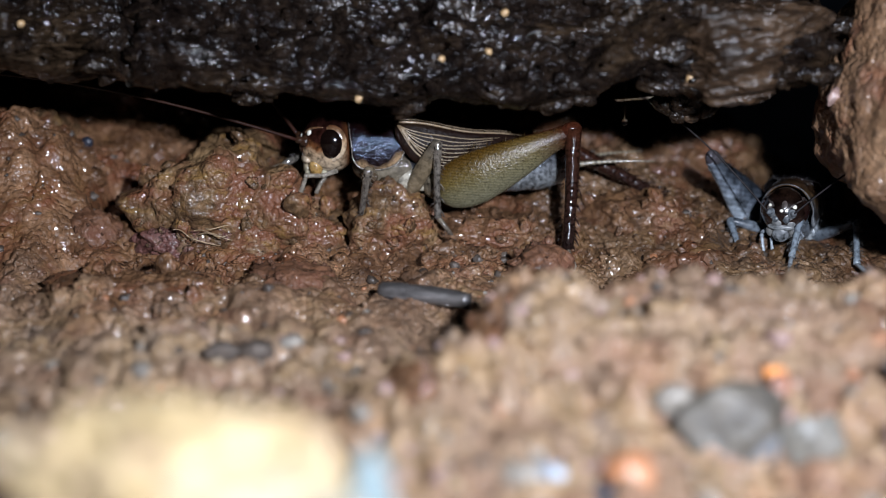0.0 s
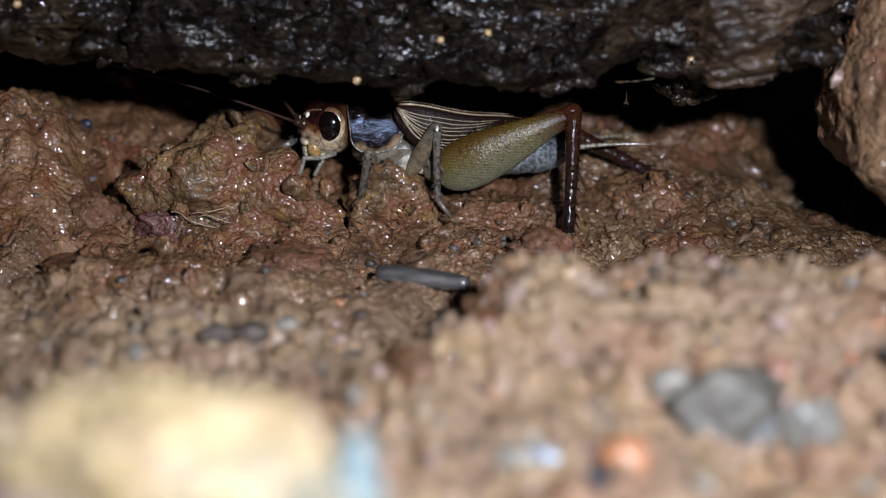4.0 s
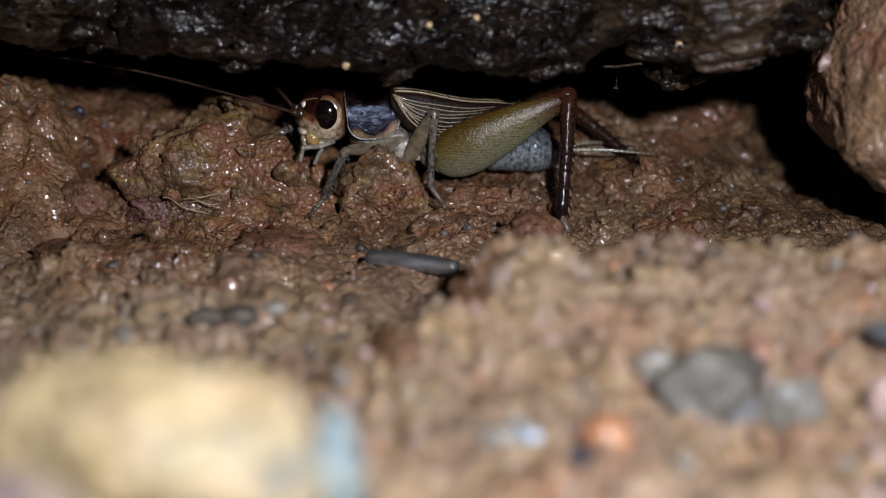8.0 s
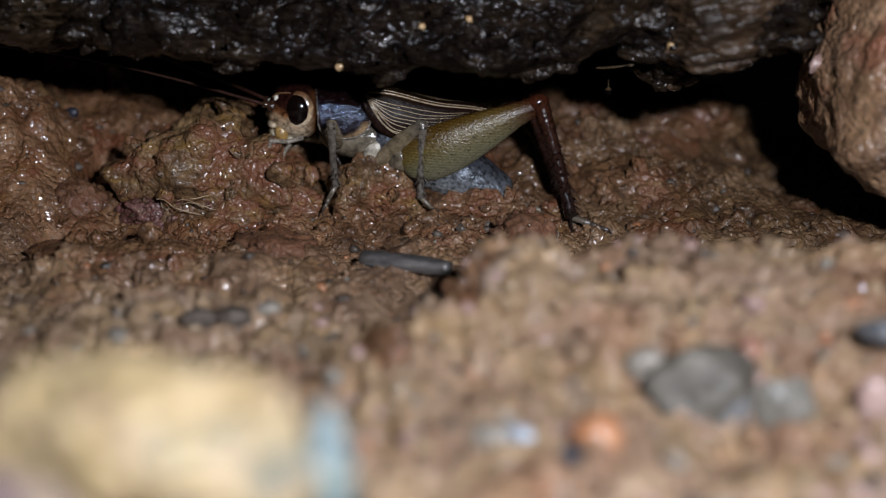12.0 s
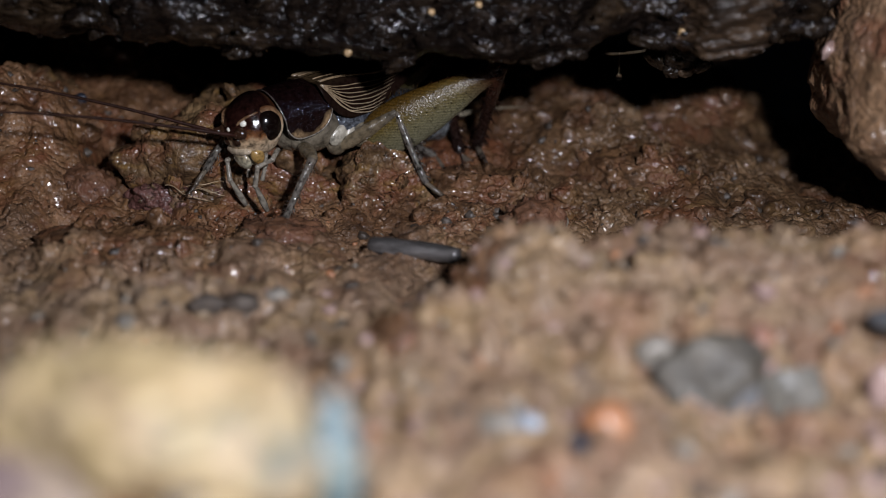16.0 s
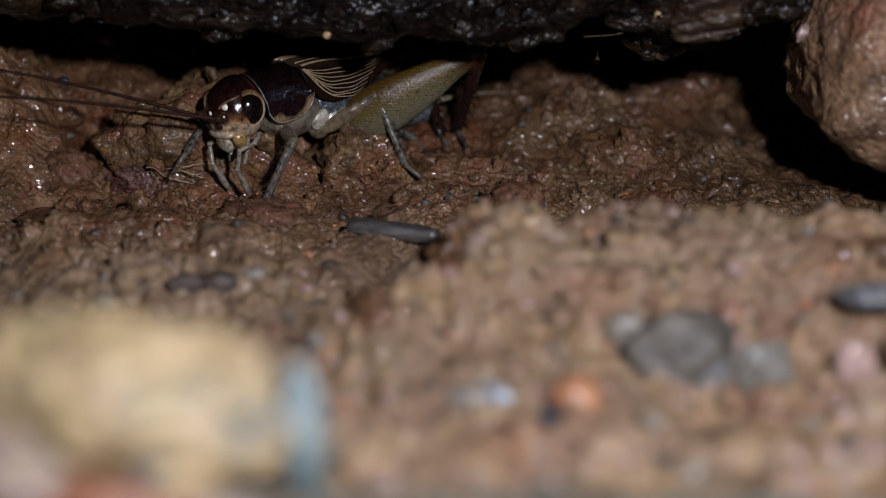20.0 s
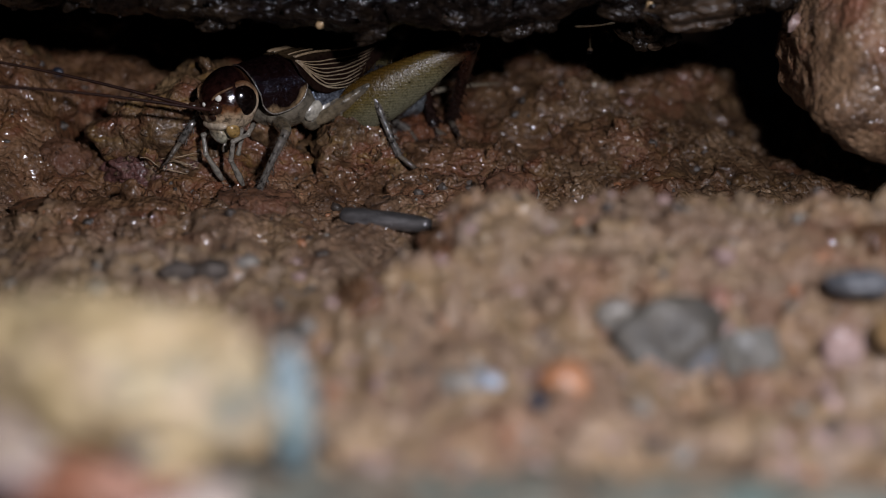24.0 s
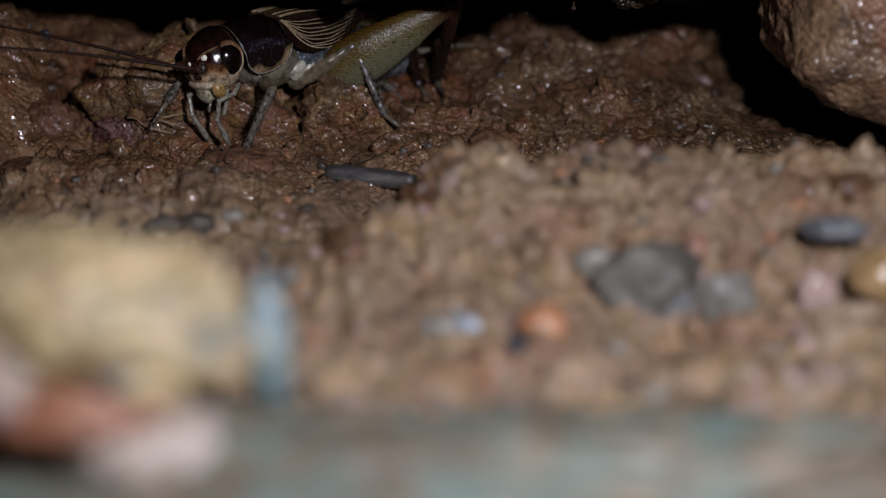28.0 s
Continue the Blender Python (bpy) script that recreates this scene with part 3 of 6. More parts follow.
def chitin(name, stops, axis="Z", span=(0.0, 1.0), speckle=0.25, grain=0.35, rough=0.3, coat=0.25, bump=0.03, bump_size=0.16, spec=0.5, stripes=None, tip=None, sag=None, sheen=None):
    """Insect skin: colours that change along one axis of the part (mm), speckled, glossy, with a fine relief."""
    m, n, l, b = shader(name)
    coord = n.new("ShaderNodeTexCoord")
    split = n.new("ShaderNodeSeparateXYZ")
    l.new(coord.outputs["Object"], split.inputs[0])
    wobble = n.new("ShaderNodeMath")
    wobble.operation = "MULTIPLY_ADD"
    l.new(noise_node(n, l, 1.6, 3.0), wobble.inputs[0])
    wobble.inputs[1].default_value = 0.25 * (span[1] - span[0]) * MM
    level = split.outputs[axis]
    if sag:  # the colour border hangs lower round one place along x: centre, half width, depth
        dip = n.new("ShaderNodeMapRange")
        dip.interpolation_type = "SMOOTHSTEP"
        off = n.new("ShaderNodeMath")
        off.operation, off.inputs[1].default_value = "SUBTRACT", sag[0] * MM
        l.new(split.outputs["X"], off.inputs[0])
        far = n.new("ShaderNodeMath")
        far.operation = "ABSOLUTE"
        l.new(off.outputs[0], far.inputs[0])
        dip.inputs["From Min"].default_value, dip.inputs["From Max"].default_value = 0.0, sag[1] * MM
        dip.inputs["To Min"].default_value, dip.inputs["To Max"].default_value = sag[2] * MM, 0.0
        l.new(far.outputs[0], dip.inputs["Value"])
        add = n.new("ShaderNodeMath")
        add.operation = "ADD"
        l.new(level, add.inputs[0])
        l.new(dip.outputs["Result"], add.inputs[1])
        level = add.outputs[0]
        if len(sag) > 3:  # and tilts along x
            lean = n.new("ShaderNodeMath")
            lean.operation, lean.inputs[1].default_value = "MULTIPLY_ADD", sag[3]
            l.new(off.outputs[0], lean.inputs[0])
            l.new(level, lean.inputs[2])
            level = lean.outputs[0]
    l.new(level, wobble.inputs[2])
    spread_ = n.new("ShaderNodeMapRange")
    spread_.inputs["From Min"].default_value, spread_.inputs["From Max"].default_value = (span[0] + 0.125 * (span[1] - span[0])) * MM, (span[1] + 0.125 * (span[1] - span[0])) * MM
    l.new(wobble.outputs[0], spread_.inputs["Value"])
    colour = ramp_node(n, l, spread_.outputs["Result"], stops)
    tone = ramp_node(n, l, noise_node(n, l, grain, 3.0, 0.6), [(0.3, (max(0.06, 1 - speckle * 1.6),) * 3), (0.5, (1.0,) * 3), (0.7, (1 + speckle,) * 3)])
    colour = mix_node(n, l, colour, tone, 1.0, "MULTIPLY")
    if tip:
        end = n.new("ShaderNodeMapRange")
        end.inputs["From Min"].default_value, end.inputs["From Max"].default_value = tip[0] * MM, tip[1] * MM
        l.new(split.outputs["X"], end.inputs["Value"])
        colour = mix_node(n, l, colour, tip[2], end.outputs["Result"])
    if stripes:
        wave = n.new("ShaderNodeTexWave")
        mapping = n.new("ShaderNodeMapping")
        mapping.inputs["Rotation"].default_value = (0, radians(stripes[1]), 0)
        mapping.inputs["Scale"].default_value = (1000 / stripes[0],) * 3
        wave.inputs["Scale"].default_value, wave.inputs["Distortion"].default_value = 0.3, 1.2
        l.new(coord.outputs["Object"], mapping.inputs["Vector"])
        l.new(mapping.outputs["Vector"], wave.inputs["Vector"])
        colour = mix_node(n, l, colour, ramp_node(n, l, wave.outputs["Fac"], [(0.35, (stripes[2],) * 3), (0.7, (1.0,) * 3)]), 1.0, "MULTIPLY")
    l.new(colour, b.inputs["Base Color"])
    gloss = ramp_node(n, l, noise_node(n, l, grain * 2, 2.0), [(0.35, (max(0.05, rough - 0.1),) * 3), (0.65, (rough + 0.12,) * 3)])
    l.new(gloss, b.inputs["Roughness"])
    node = n.new("ShaderNodeBump")
    node.inputs["Strength"].default_value, node.inputs["Distance"].default_value = 1.0, bump * MM
    l.new(noise_node(n, l, bump_size, 2.0, 0.6), node.inputs["Height"])
    l.new(node.outputs["Normal"], b.inputs["Normal"])
    b.inputs["Specular IOR Level"].default_value = spec
    if sheen:
        b.inputs["Specular Tint"].default_value = (*sheen, 1)
    if bump > 0.05:
        l.new(node.outputs["Normal"], b.inputs["Coat Normal"])
    b.inputs["Coat Weight"].default_value, b.inputs["Coat Roughness"].default_value = coat, 0.12
    return m


TAN_STYLE = dict(
    scale=1.0, head_size=1.0, bend=2.6, feeler=30.0, wing=13.4,
    head=chitin("head_skin", [(0.0, (0.42, 0.35, 0.25)), (0.42, (0.36, 0.25, 0.15)), (0.5, (0.12, 0.047, 0.017)), (0.58, (0.02, 0.006, 0.004)), (1.0, (0.005, 0.002, 0.002))], "Z", (-3.0, 3.4), 0.5, 0.5, rough=0.12, coat=0.6, bump=0.06, bump_size=0.5, spec=0.4, tip=(1.5, 0.6, (0.06, 0.022, 0.008))),
    eye=chitin("eye_skin", [(0.0, (0.002, 0.001, 0.001)), (1.0, (0.004, 0.002, 0.0016))], "Z", (-1, 1), 0.05, rough=0.06, coat=0.4, bump=0.002, spec=0.4),
    ring=chitin("eye_ring_skin", [(0.0, (0.46, 0.38, 0.28)), (0.45, (0.42, 0.32, 0.21)), (0.7, (0.28, 0.18, 0.1)), (1.0, (0.08, 0.035, 0.016))], "Z", (-2.0, 2.2), 0.35, 0.5, rough=0.2, coat=0.3, bump=0.03, bump_size=0.4),
    bead=chitin("ocellus_skin", [(0.0, (0.62, 0.58, 0.48)), (1.0, (0.72, 0.69, 0.6))], rough=0.15, coat=0.6, speckle=0.05, bump=0.0),
    socket=chitin("socket_skin", [(0.0, (0.012, 0.005, 0.003)), (1.0, (0.03, 0.014, 0.008))], "Z", (-1, 1), rough=0.12, coat=0.3),
    antenna=chitin("antenna_skin", [(0.0, (0.025, 0.009, 0.006)), (0.25, (0.018, 0.007, 0.0045)), (1.0, (0.03, 0.014, 0.009))], "X", (0, 24), 0.3, rough=0.5, coat=0.0, spec=0.1),
    mouth=chitin("mouth_skin", [(0.0, (0.34, 0.34, 0.26)), (0.5, (0.38, 0.35, 0.25)), (1.0, (0.22, 0.14, 0.07))], "Z", (-4, -1), 0.4, rough=0.18, coat=0.4, bump=0.05, bump_size=0.4),
    mandible=chitin("mandible_skin", [(0.0, (0.24, 0.13, 0.03)), (1.0, (0.3, 0.19, 0.07))], "Z", (-4, -1), 0.35, rough=0.15, coat=0.3, bump=0.05),
    palp=chitin("palp_skin", [(0.0, (0.17, 0.15, 0.12)), (1.0, (0.2, 0.175, 0.14))], "Z", (-6, -2), 0.4, 0.4, rough=0.2, coat=0.0, bump=0.05, bump_size=0.35, spec=0.6),
    pronotum=chitin("pronotum_skin", [(0.0, (0.3, 0.225, 0.14)), (0.26, (0.2, 0.13, 0.07)), (0.38, (0.008, 0.0035, 0.003)), (1.0, (0.0045, 0.0016, 0.0016))], "Z", (-1.7, 3.4), 0.4, 0.35, rough=0.16, coat=0.0, bump=0.09, bump_size=0.22, spec=0.45, sag=(1.0, 1.9, 1.2, 0.25), sheen=(0.6, 0.72, 1.0)),
    rim=chitin("rim_skin", [(0.0, (0.16, 0.14, 0.115)), (1.0, (0.03, 0.022, 0.02))], "Z", (-1, 3.4), 0.4, rough=0.2, coat=0.2, spec=0.8),
    thorax=chitin("thorax_skin", [(0.0, (0.12, 0.095, 0.062)), (0.6, (0.13, 0.11, 0.08)), (1.0, (0.05, 0.042, 0.032))], "Z", (-4, 0), 0.5, 0.9, rough=0.14, coat=0.0, bump=0.16, bump_size=0.6, spec=0.8),
    plate=chitin("side_plate_skin", [(0.0, (0.3, 0.27, 0.21)), (1.0, (0.38, 0.35, 0.29))], "Z", (-3, -1), 0.4, 0.6, rough=0.14, coat=0.3, bump=0.1, bump_size=0.5),
    wing_skin=chitin("wing_skin", [(0.0, (0.012, 0.006, 0.004)), (0.75, (0.008, 0.004, 0.003)), (0.9, (0.012, 0.007, 0.004)), (1.0, (0.05, 0.032, 0.016))], "Z", (-1, 3.6), 0.3, rough=0.3, coat=0.0, bump=0.03, bump_size=0.3, spec=0.04),
    vein=chitin("vein_skin", [(0.0, (0.33, 0.26, 0.17)), (1.0, (0.2, 0.14, 0.08))], "Z", (-1, 3), 0.25, rough=0.35),
    abdomen=chitin("abdomen_skin", [(0.0, (0.13, 0.137, 0.14)), (0.35, (0.075, 0.08, 0.088)), (0.55, (0.03, 0.032, 0.038)), (1.0, (0.012, 0.011, 0.012))], "Z", (-3, 3), 0.9, 0.45, rough=0.24, coat=0.0, bump=0.12, bump_size=0.3, sheen=(0.75, 0.86, 1.0)),
    femur=chitin("hind_femur_skin", [(0.0, (0.125, 0.115, 0.07)), (0.35, (0.112, 0.097, 0.05)), (0.62, (0.098, 0.07, 0.02)), (1.0, (0.065, 0.034, 0.006))], "Z", (-2.3, 1.7), 0.3, 0.18, rough=0.26, coat=0.0, stripes=(0.26, 62, 0.74), bump=0.06, bump_size=0.2, spec=0.3, tip=(9.8, 13.4, (0.04, 0.012, 0.005))),
    knee=chitin("knee_skin", [(0.0, (0.018, 0.005, 0.003)), (1.0, (0.04, 0.011, 0.005))], "Z", (-1, 1), 0.4, rough=0.13, coat=0.3, bump=0.04, bump_size=0.4, spec=0.3),
    hind_tibia=chitin("hind_tibia_skin", [(0.0, (0.03, 0.01, 0.005)), (0.3, (0.02, 0.008, 0.005)), (1.0, (0.011, 0.006, 0.005))], "X", (0, 11), 0.5, rough=0.16, coat=0.0, bump=0.08, bump_size=0.5, spec=0.22),
    leg=chitin("leg_skin", [(0.0, (0.15, 0.115, 0.07)), (0.7, (0.115, 0.088, 0.054)), (1.0, (0.08, 0.068, 0.052))], "X", (0, 6), 0.35, 0.6, rough=0.17, coat=0.0, bump=0.06, bump_size=0.35, spec=0.65),
    tibia=chitin("tibia_skin", [(0.0, (0.095, 0.08, 0.064)), (1.0, (0.09, 0.08, 0.068))], "X", (0, 6), 0.6, 0.4, rough=0.15, coat=0.0, bump=0.07, bump_size=0.3, spec=0.9),
    tarsus=chitin("tarsus_skin", [(0.0, (0.14, 0.115, 0.085)), (1.0, (0.035, 0.025, 0.02))], "X", (0, 3), 0.35, 0.2, rough=0.3),
    cercus=chitin("cercus_skin", [(0.0, (0.2, 0.17, 0.12)), (1.0, (0.12, 0.1, 0.08))], "X", (-9, 0), 0.3, rough=0.3, stripes=(0.5, 0, 0.5)),
)
GREY_STYLE = dict(
    scale=0.9, head_size=0.82, bend=0.0, feeler=19.0, wing=7.6,
    head=chitin("grey_head_skin", [(0.0, (0.2, 0.21, 0.21)), (0.26, (0.12, 0.12, 0.12)), (0.36, (0.015, 0.008, 0.006)), (0.7, (0.005, 0.0025, 0.002)), (1.0, (0.012, 0.006, 0.003))], "Z", (-3.0, 3.4), 0.9, 0.9, rough=0.14, coat=0.3, bump=0.05, bump_size=0.5, tip=(1.9, 0.2, (0.07, 0.035, 0.014))),
    eye=chitin("grey_eye_skin", [(0.0, (0.007, 0.002, 0.003)), (1.0, (0.011, 0.005, 0.004))], "Z", (-1, 1), 0.05, rough=0.08, coat=1.0, bump=0.002),
    ring=chitin("grey_eye_ring_skin", [(0.0, (0.2, 0.22, 0.23)), (0.5, (0.09, 0.085, 0.08)), (1.0, (0.025, 0.014, 0.012))], "Z", (-2.0, 2.2), 0.6, 0.7, rough=0.2, coat=0.3, bump=0.03),
    bead=TAN_STYLE["bead"],
    socket=chitin("grey_socket_skin", [(0.0, (0.05, 0.055, 0.06)), (1.0, (0.1, 0.11, 0.12))], "Z", (-1, 1), 0.4, rough=0.15, coat=0.3),
    antenna=chitin("grey_antenna_skin", [(0.0, (0.016, 0.014, 0.015)), (1.0, (0.02, 0.015, 0.014))], "X", (0, 24), 0.3, rough=0.5, coat=0.0, spec=0.15),
    mouth=chitin("grey_mouth_skin", [(0.0, (0.2, 0.22, 0.235)), (1.0, (0.1, 0.105, 0.11))], "Z", (-4, -1), 0.7, 0.6, rough=0.2, bump=0.06, bump_size=0.4),
    mandible=chitin("grey_mandible_skin", [(0.0, (0.160, 0.167, 0.161)), (1.0, (0.114, 0.112, 0.107))], "Z", (-4, -1), 0.15, rough=0.15, coat=0.15),
    palp=chitin("grey_palp_skin", [(0.0, (0.265, 0.295, 0.311)), (1.0, (0.215, 0.240, 0.267))], "Z", (-6, -2), 0.2, rough=0.3),
    pronotum=chitin("grey_pronotum_skin", [(0.0, (0.3, 0.32, 0.33)), (0.22, (0.2, 0.21, 0.22)), (0.34, (0.02, 0.016, 0.016)), (0.55, (0.05, 0.045, 0.04)), (0.75, (0.06, 0.033, 0.014)), (1.0, (0.03, 0.016, 0.008))], "Z", (-1.1, 3.4), 1.5, 1.0, rough=0.25, coat=0.15, bump=0.08, bump_size=0.22, sag=(1.300, 1.600, 1.300)),
    rim=chitin("grey_rim_skin", [(0.0, (0.114, 0.124, 0.134)), (1.0, (0.034, 0.031, 0.030))], "Z", (-1, 3.4), 0.3, rough=0.3),
    thorax=chitin("grey_thorax_skin", [(0.0, (0.24, 0.26, 0.265)), (0.55, (0.2, 0.22, 0.23)), (0.75, (0.03, 0.03, 0.032)), (1.0, (0.06, 0.06, 0.064))], "Z", (-4, 0), 0.9, 0.75, rough=0.2, coat=0.15, bump=0.05, bump_size=0.3),
    plate=chitin("grey_plate_skin", [(0.0, (0.25, 0.28, 0.3)), (1.0, (0.32, 0.35, 0.38))], "Z", (-3, -1), 0.5, 0.6, rough=0.2, coat=0.2, bump=0.08, bump_size=0.4),
    wing_skin=chitin("grey_wing_skin", [(0.0, (0.3, 0.34, 0.38)), (0.16, (0.22, 0.26, 0.3)), (0.24, (0.03, 0.034, 0.04)), (0.3, (0.008, 0.007, 0.007)), (1.0, (0.005, 0.004, 0.004))], "Z", (-1, 3.8), 0.8, 0.9, rough=0.3, coat=0.1, bump=0.1, bump_size=0.5, spec=0.3),
    vein=chitin("grey_vein_skin", [(0.0, (0.02, 0.02, 0.022)), (1.0, (0.012, 0.011, 0.011))], "Z", (-1, 3), 0.3, rough=0.3),
    abdomen=chitin("grey_abdomen_skin", [(0.0, (0.34, 0.35, 0.33)), (0.45, (0.27, 0.285, 0.285)), (0.58, (0.05, 0.046, 0.044)), (1.0, (0.012, 0.01, 0.01))], "Z", (-3, 3), 1.3, 1.8, rough=0.25, coat=0.15, bump=0.09, bump_size=0.4, stripes=(0.9, 0, 0.45)),
    femur=chitin("grey_femur_skin", [(0.0, (0.17, 0.195, 0.22)), (0.22, (0.1, 0.115, 0.137)), (0.45, (0.042, 0.05, 0.062)), (0.7, (0.024, 0.029, 0.037)), (1.0, (0.009, 0.011, 0.014))], "Z", (-2.0, 2.0), 1.4, 1.5, rough=0.26, coat=0.1, stripes=(0.5, 62, 0.7), bump=0.06, bump_size=0.4),
    knee=chitin("grey_knee_skin", [(0.0, (0.034, 0.031, 0.037)), (1.0, (0.051, 0.046, 0.050))], "Z", (-1, 1), 0.3, rough=0.2, coat=0.15),
    hind_tibia=chitin("grey_hind_tibia_skin", [(0.0, (0.034, 0.031, 0.033)), (0.4, (0.097, 0.102, 0.110)), (1.0, (0.068, 0.068, 0.074))], "X", (0, 11), 0.4, rough=0.25, coat=0.15),
    leg=chitin("grey_leg_skin", [(0.0, (0.1, 0.116, 0.13)), (0.7, (0.07, 0.083, 0.1)), (1.0, (0.062, 0.073, 0.084))], "X", (0, 6), 0.9, 0.75, rough=0.25, coat=0.15, bump=0.03),
    tibia=chitin("grey_tibia_skin", [(0.0, (0.116, 0.139, 0.164)), (1.0, (0.163, 0.190, 0.212))], "X", (0, 6), 0.35, rough=0.25, coat=0.15, bump=0.04),
    tarsus=chitin("grey_tarsus_skin", [(0.0, (0.151, 0.170, 0.185)), (1.0, (0.070, 0.070, 0.068))], "X", (0, 3), 0.3, rough=0.3),
    cercus=chitin("grey_cercus_skin", [(0.0, (0.068, 0.068, 0.067)), (1.0, (0.091, 0.093, 0.094))], "X", (-9, 0), 0.3, rough=0.3),
)

# hips in the cricket's own space; lengths of femur, tibia and tarsus
HIPS = {"front": (1.7, 1.9, -2.3), "middle": (-2.2, 2.1, -3.5), "hind": (-4.7, 2.9, -3.1)}
LENGTHS = {"front": (4.9, 6.5, 2.8), "middle": (6.3, 7.2, 3.9), "hind": (14.2, 11.2, 4.2)}
NECK = (3.3, 0.0, 0.4)
WAIST = (-2.0, 0.0, -1.0)
GREY_LENGTHS = {"front": (4.7, 5.0, 2.6), "middle": (6.3, 6.4, 3.6), "hind": (13.6, 8.4, 4.2)}
TAN_STYLE["lengths"], GREY_STYLE["lengths"] = LENGTHS, GREY_LENGTHS
LEGS = [(pair, side) for pair in ("front", "middle", "hind") for side in (1, -1)]


def femur_shape(pair, length):
    s = np.linspace(0, 1, 22)
    if pair == "hind":
        rz = np.interp(s, [0, 0.06, 0.16, 0.28, 0.45, 0.65, 0.82, 0.93, 1], [1.3, 2.05, 2.5, 2.6, 2.32, 1.75, 1.15, 0.92, 0.85])
        ry = np.interp(s, [0, 0.1, 0.3, 0.6, 0.85, 1], [0.6, 1.1, 1.3, 0.95, 0.6, 0.65])
    else:
        thick = 0.85 if pair == "middle" else 0.78
        rz = thick * np.interp(s, [0, 0.15, 0.5, 0.85, 1], [0.6, 0.95, 1.0, 0.75, 0.6])
        ry = rz * 0.75
    ang = np.linspace(0, 2 * np.pi, 20, endpoint=False)
    ring = np.stack([np.zeros(20), np.cos(ang), np.sin(ang)], 1)
    v = (ring[None] * np.stack([np.ones_like(s), ry, rz], 1)[:, None] + np.stack([s * length, 0 * s, -0.16 * rz * (pair == "hind")], 1)[:, None]).reshape(-1, 3)
    f = grid_faces(len(s), 20, True).tolist()
    n = len(v)
    v = np.vstack([v, (-0.3, 0, 0), (length + 0.35, 0, 0)])
    f += [[n, (k + 1) % 20, k] for k in range(20)] + [[n + 1, (len(s) - 1) * 20 + k, (len(s) - 1) * 20 + (k + 1) % 20] for k in range(20)]
    return v, f


def wing_shape(length, side):
    """One wing cover: flat on top, bent down over the flank; the grid runs along the wing and across it."""
    s = np.linspace(0, 1, 30)
    w = np.linspace(0, 1, 26)
    grid = np.zeros((30, 26, 3))
    for i, a in enumerate(s):
        x = -0.3 - a * length
        half = 2.35 * (1 - 0.55 * a ** 2.2)
        top = 3.2 - 1.3 * a ** 1.3 + 0.15 * math.sin(a * 9)
        drop = np.interp(a, [0, 0.05, 0.12, 0.22, 0.4, 0.6, 0.8, 1.0], [1.3, 2.4, 3.5, 4.0, 3.6, 2.5, 1.3, 0.35])
        for j, b in enumerate(w):
            if b < 0.42:
                c = b / 0.42
                grid[i, j] = (x, 0.12 + half * c, top + 0.35 * (1 - c) ** 2)
            else:
                c = (b - 0.42) / 0.58
                grid[i, j] = (x - 0.15 * c, half + 0.12 + 0.75 * math.sin(c * 1.9) * (1 - 0.5 * a), top - drop * c)
    grid[:, :, 1] *= side
    return grid[::-1] if side > 0 else grid


def sample_grid(grid, along, across):
    """Points of a grid at fractions along and across it."""
    i, j = np.clip(along, 0, 1) * (grid.shape[0] - 1.001), np.clip(across, 0, 1) * (grid.shape[1] - 1.001)
    i0, j0 = i.astype(int), j.astype(int)
    a, b = (i - i0)[:, None], (j - j0)[:, None]
    return (grid[i0, j0] * (1 - a) + grid[i0 + 1, j0] * a) * (1 - b) + (grid[i0, j0 + 1] * (1 - a) + grid[i0 + 1, j0 + 1] * a) * b


def bristles(length, radius, count, size, seed, slope=0.8, start=0.05):
    """Fine hairs that stand off a limb along +x and lean towards its end."""
    g = np.random.default_rng(seed)
    out = []
    for _ in range(count):
        x, a, h = length * g.uniform(start, 0.98), g.uniform(0, 6.28), size * g.uniform(0.6, 1.2)
        r = radius(x / length) if callable(radius) else radius
        d = np.array((0, math.cos(a), math.sin(a)))
        ry = r[0] if isinstance(r, tuple) else r
        rz = r[1] if isinstance(r, tuple) else r
        base = np.array((x, ry * d[1], rz * d[2]))
        out.append(tube([base, base + d * h * 0.6 + (h * slope * 0.5, 0, 0), base + d * h + (h * slope, 0, 0)], (0.035, 0.026, 0.008), 3))
    return join(*out)


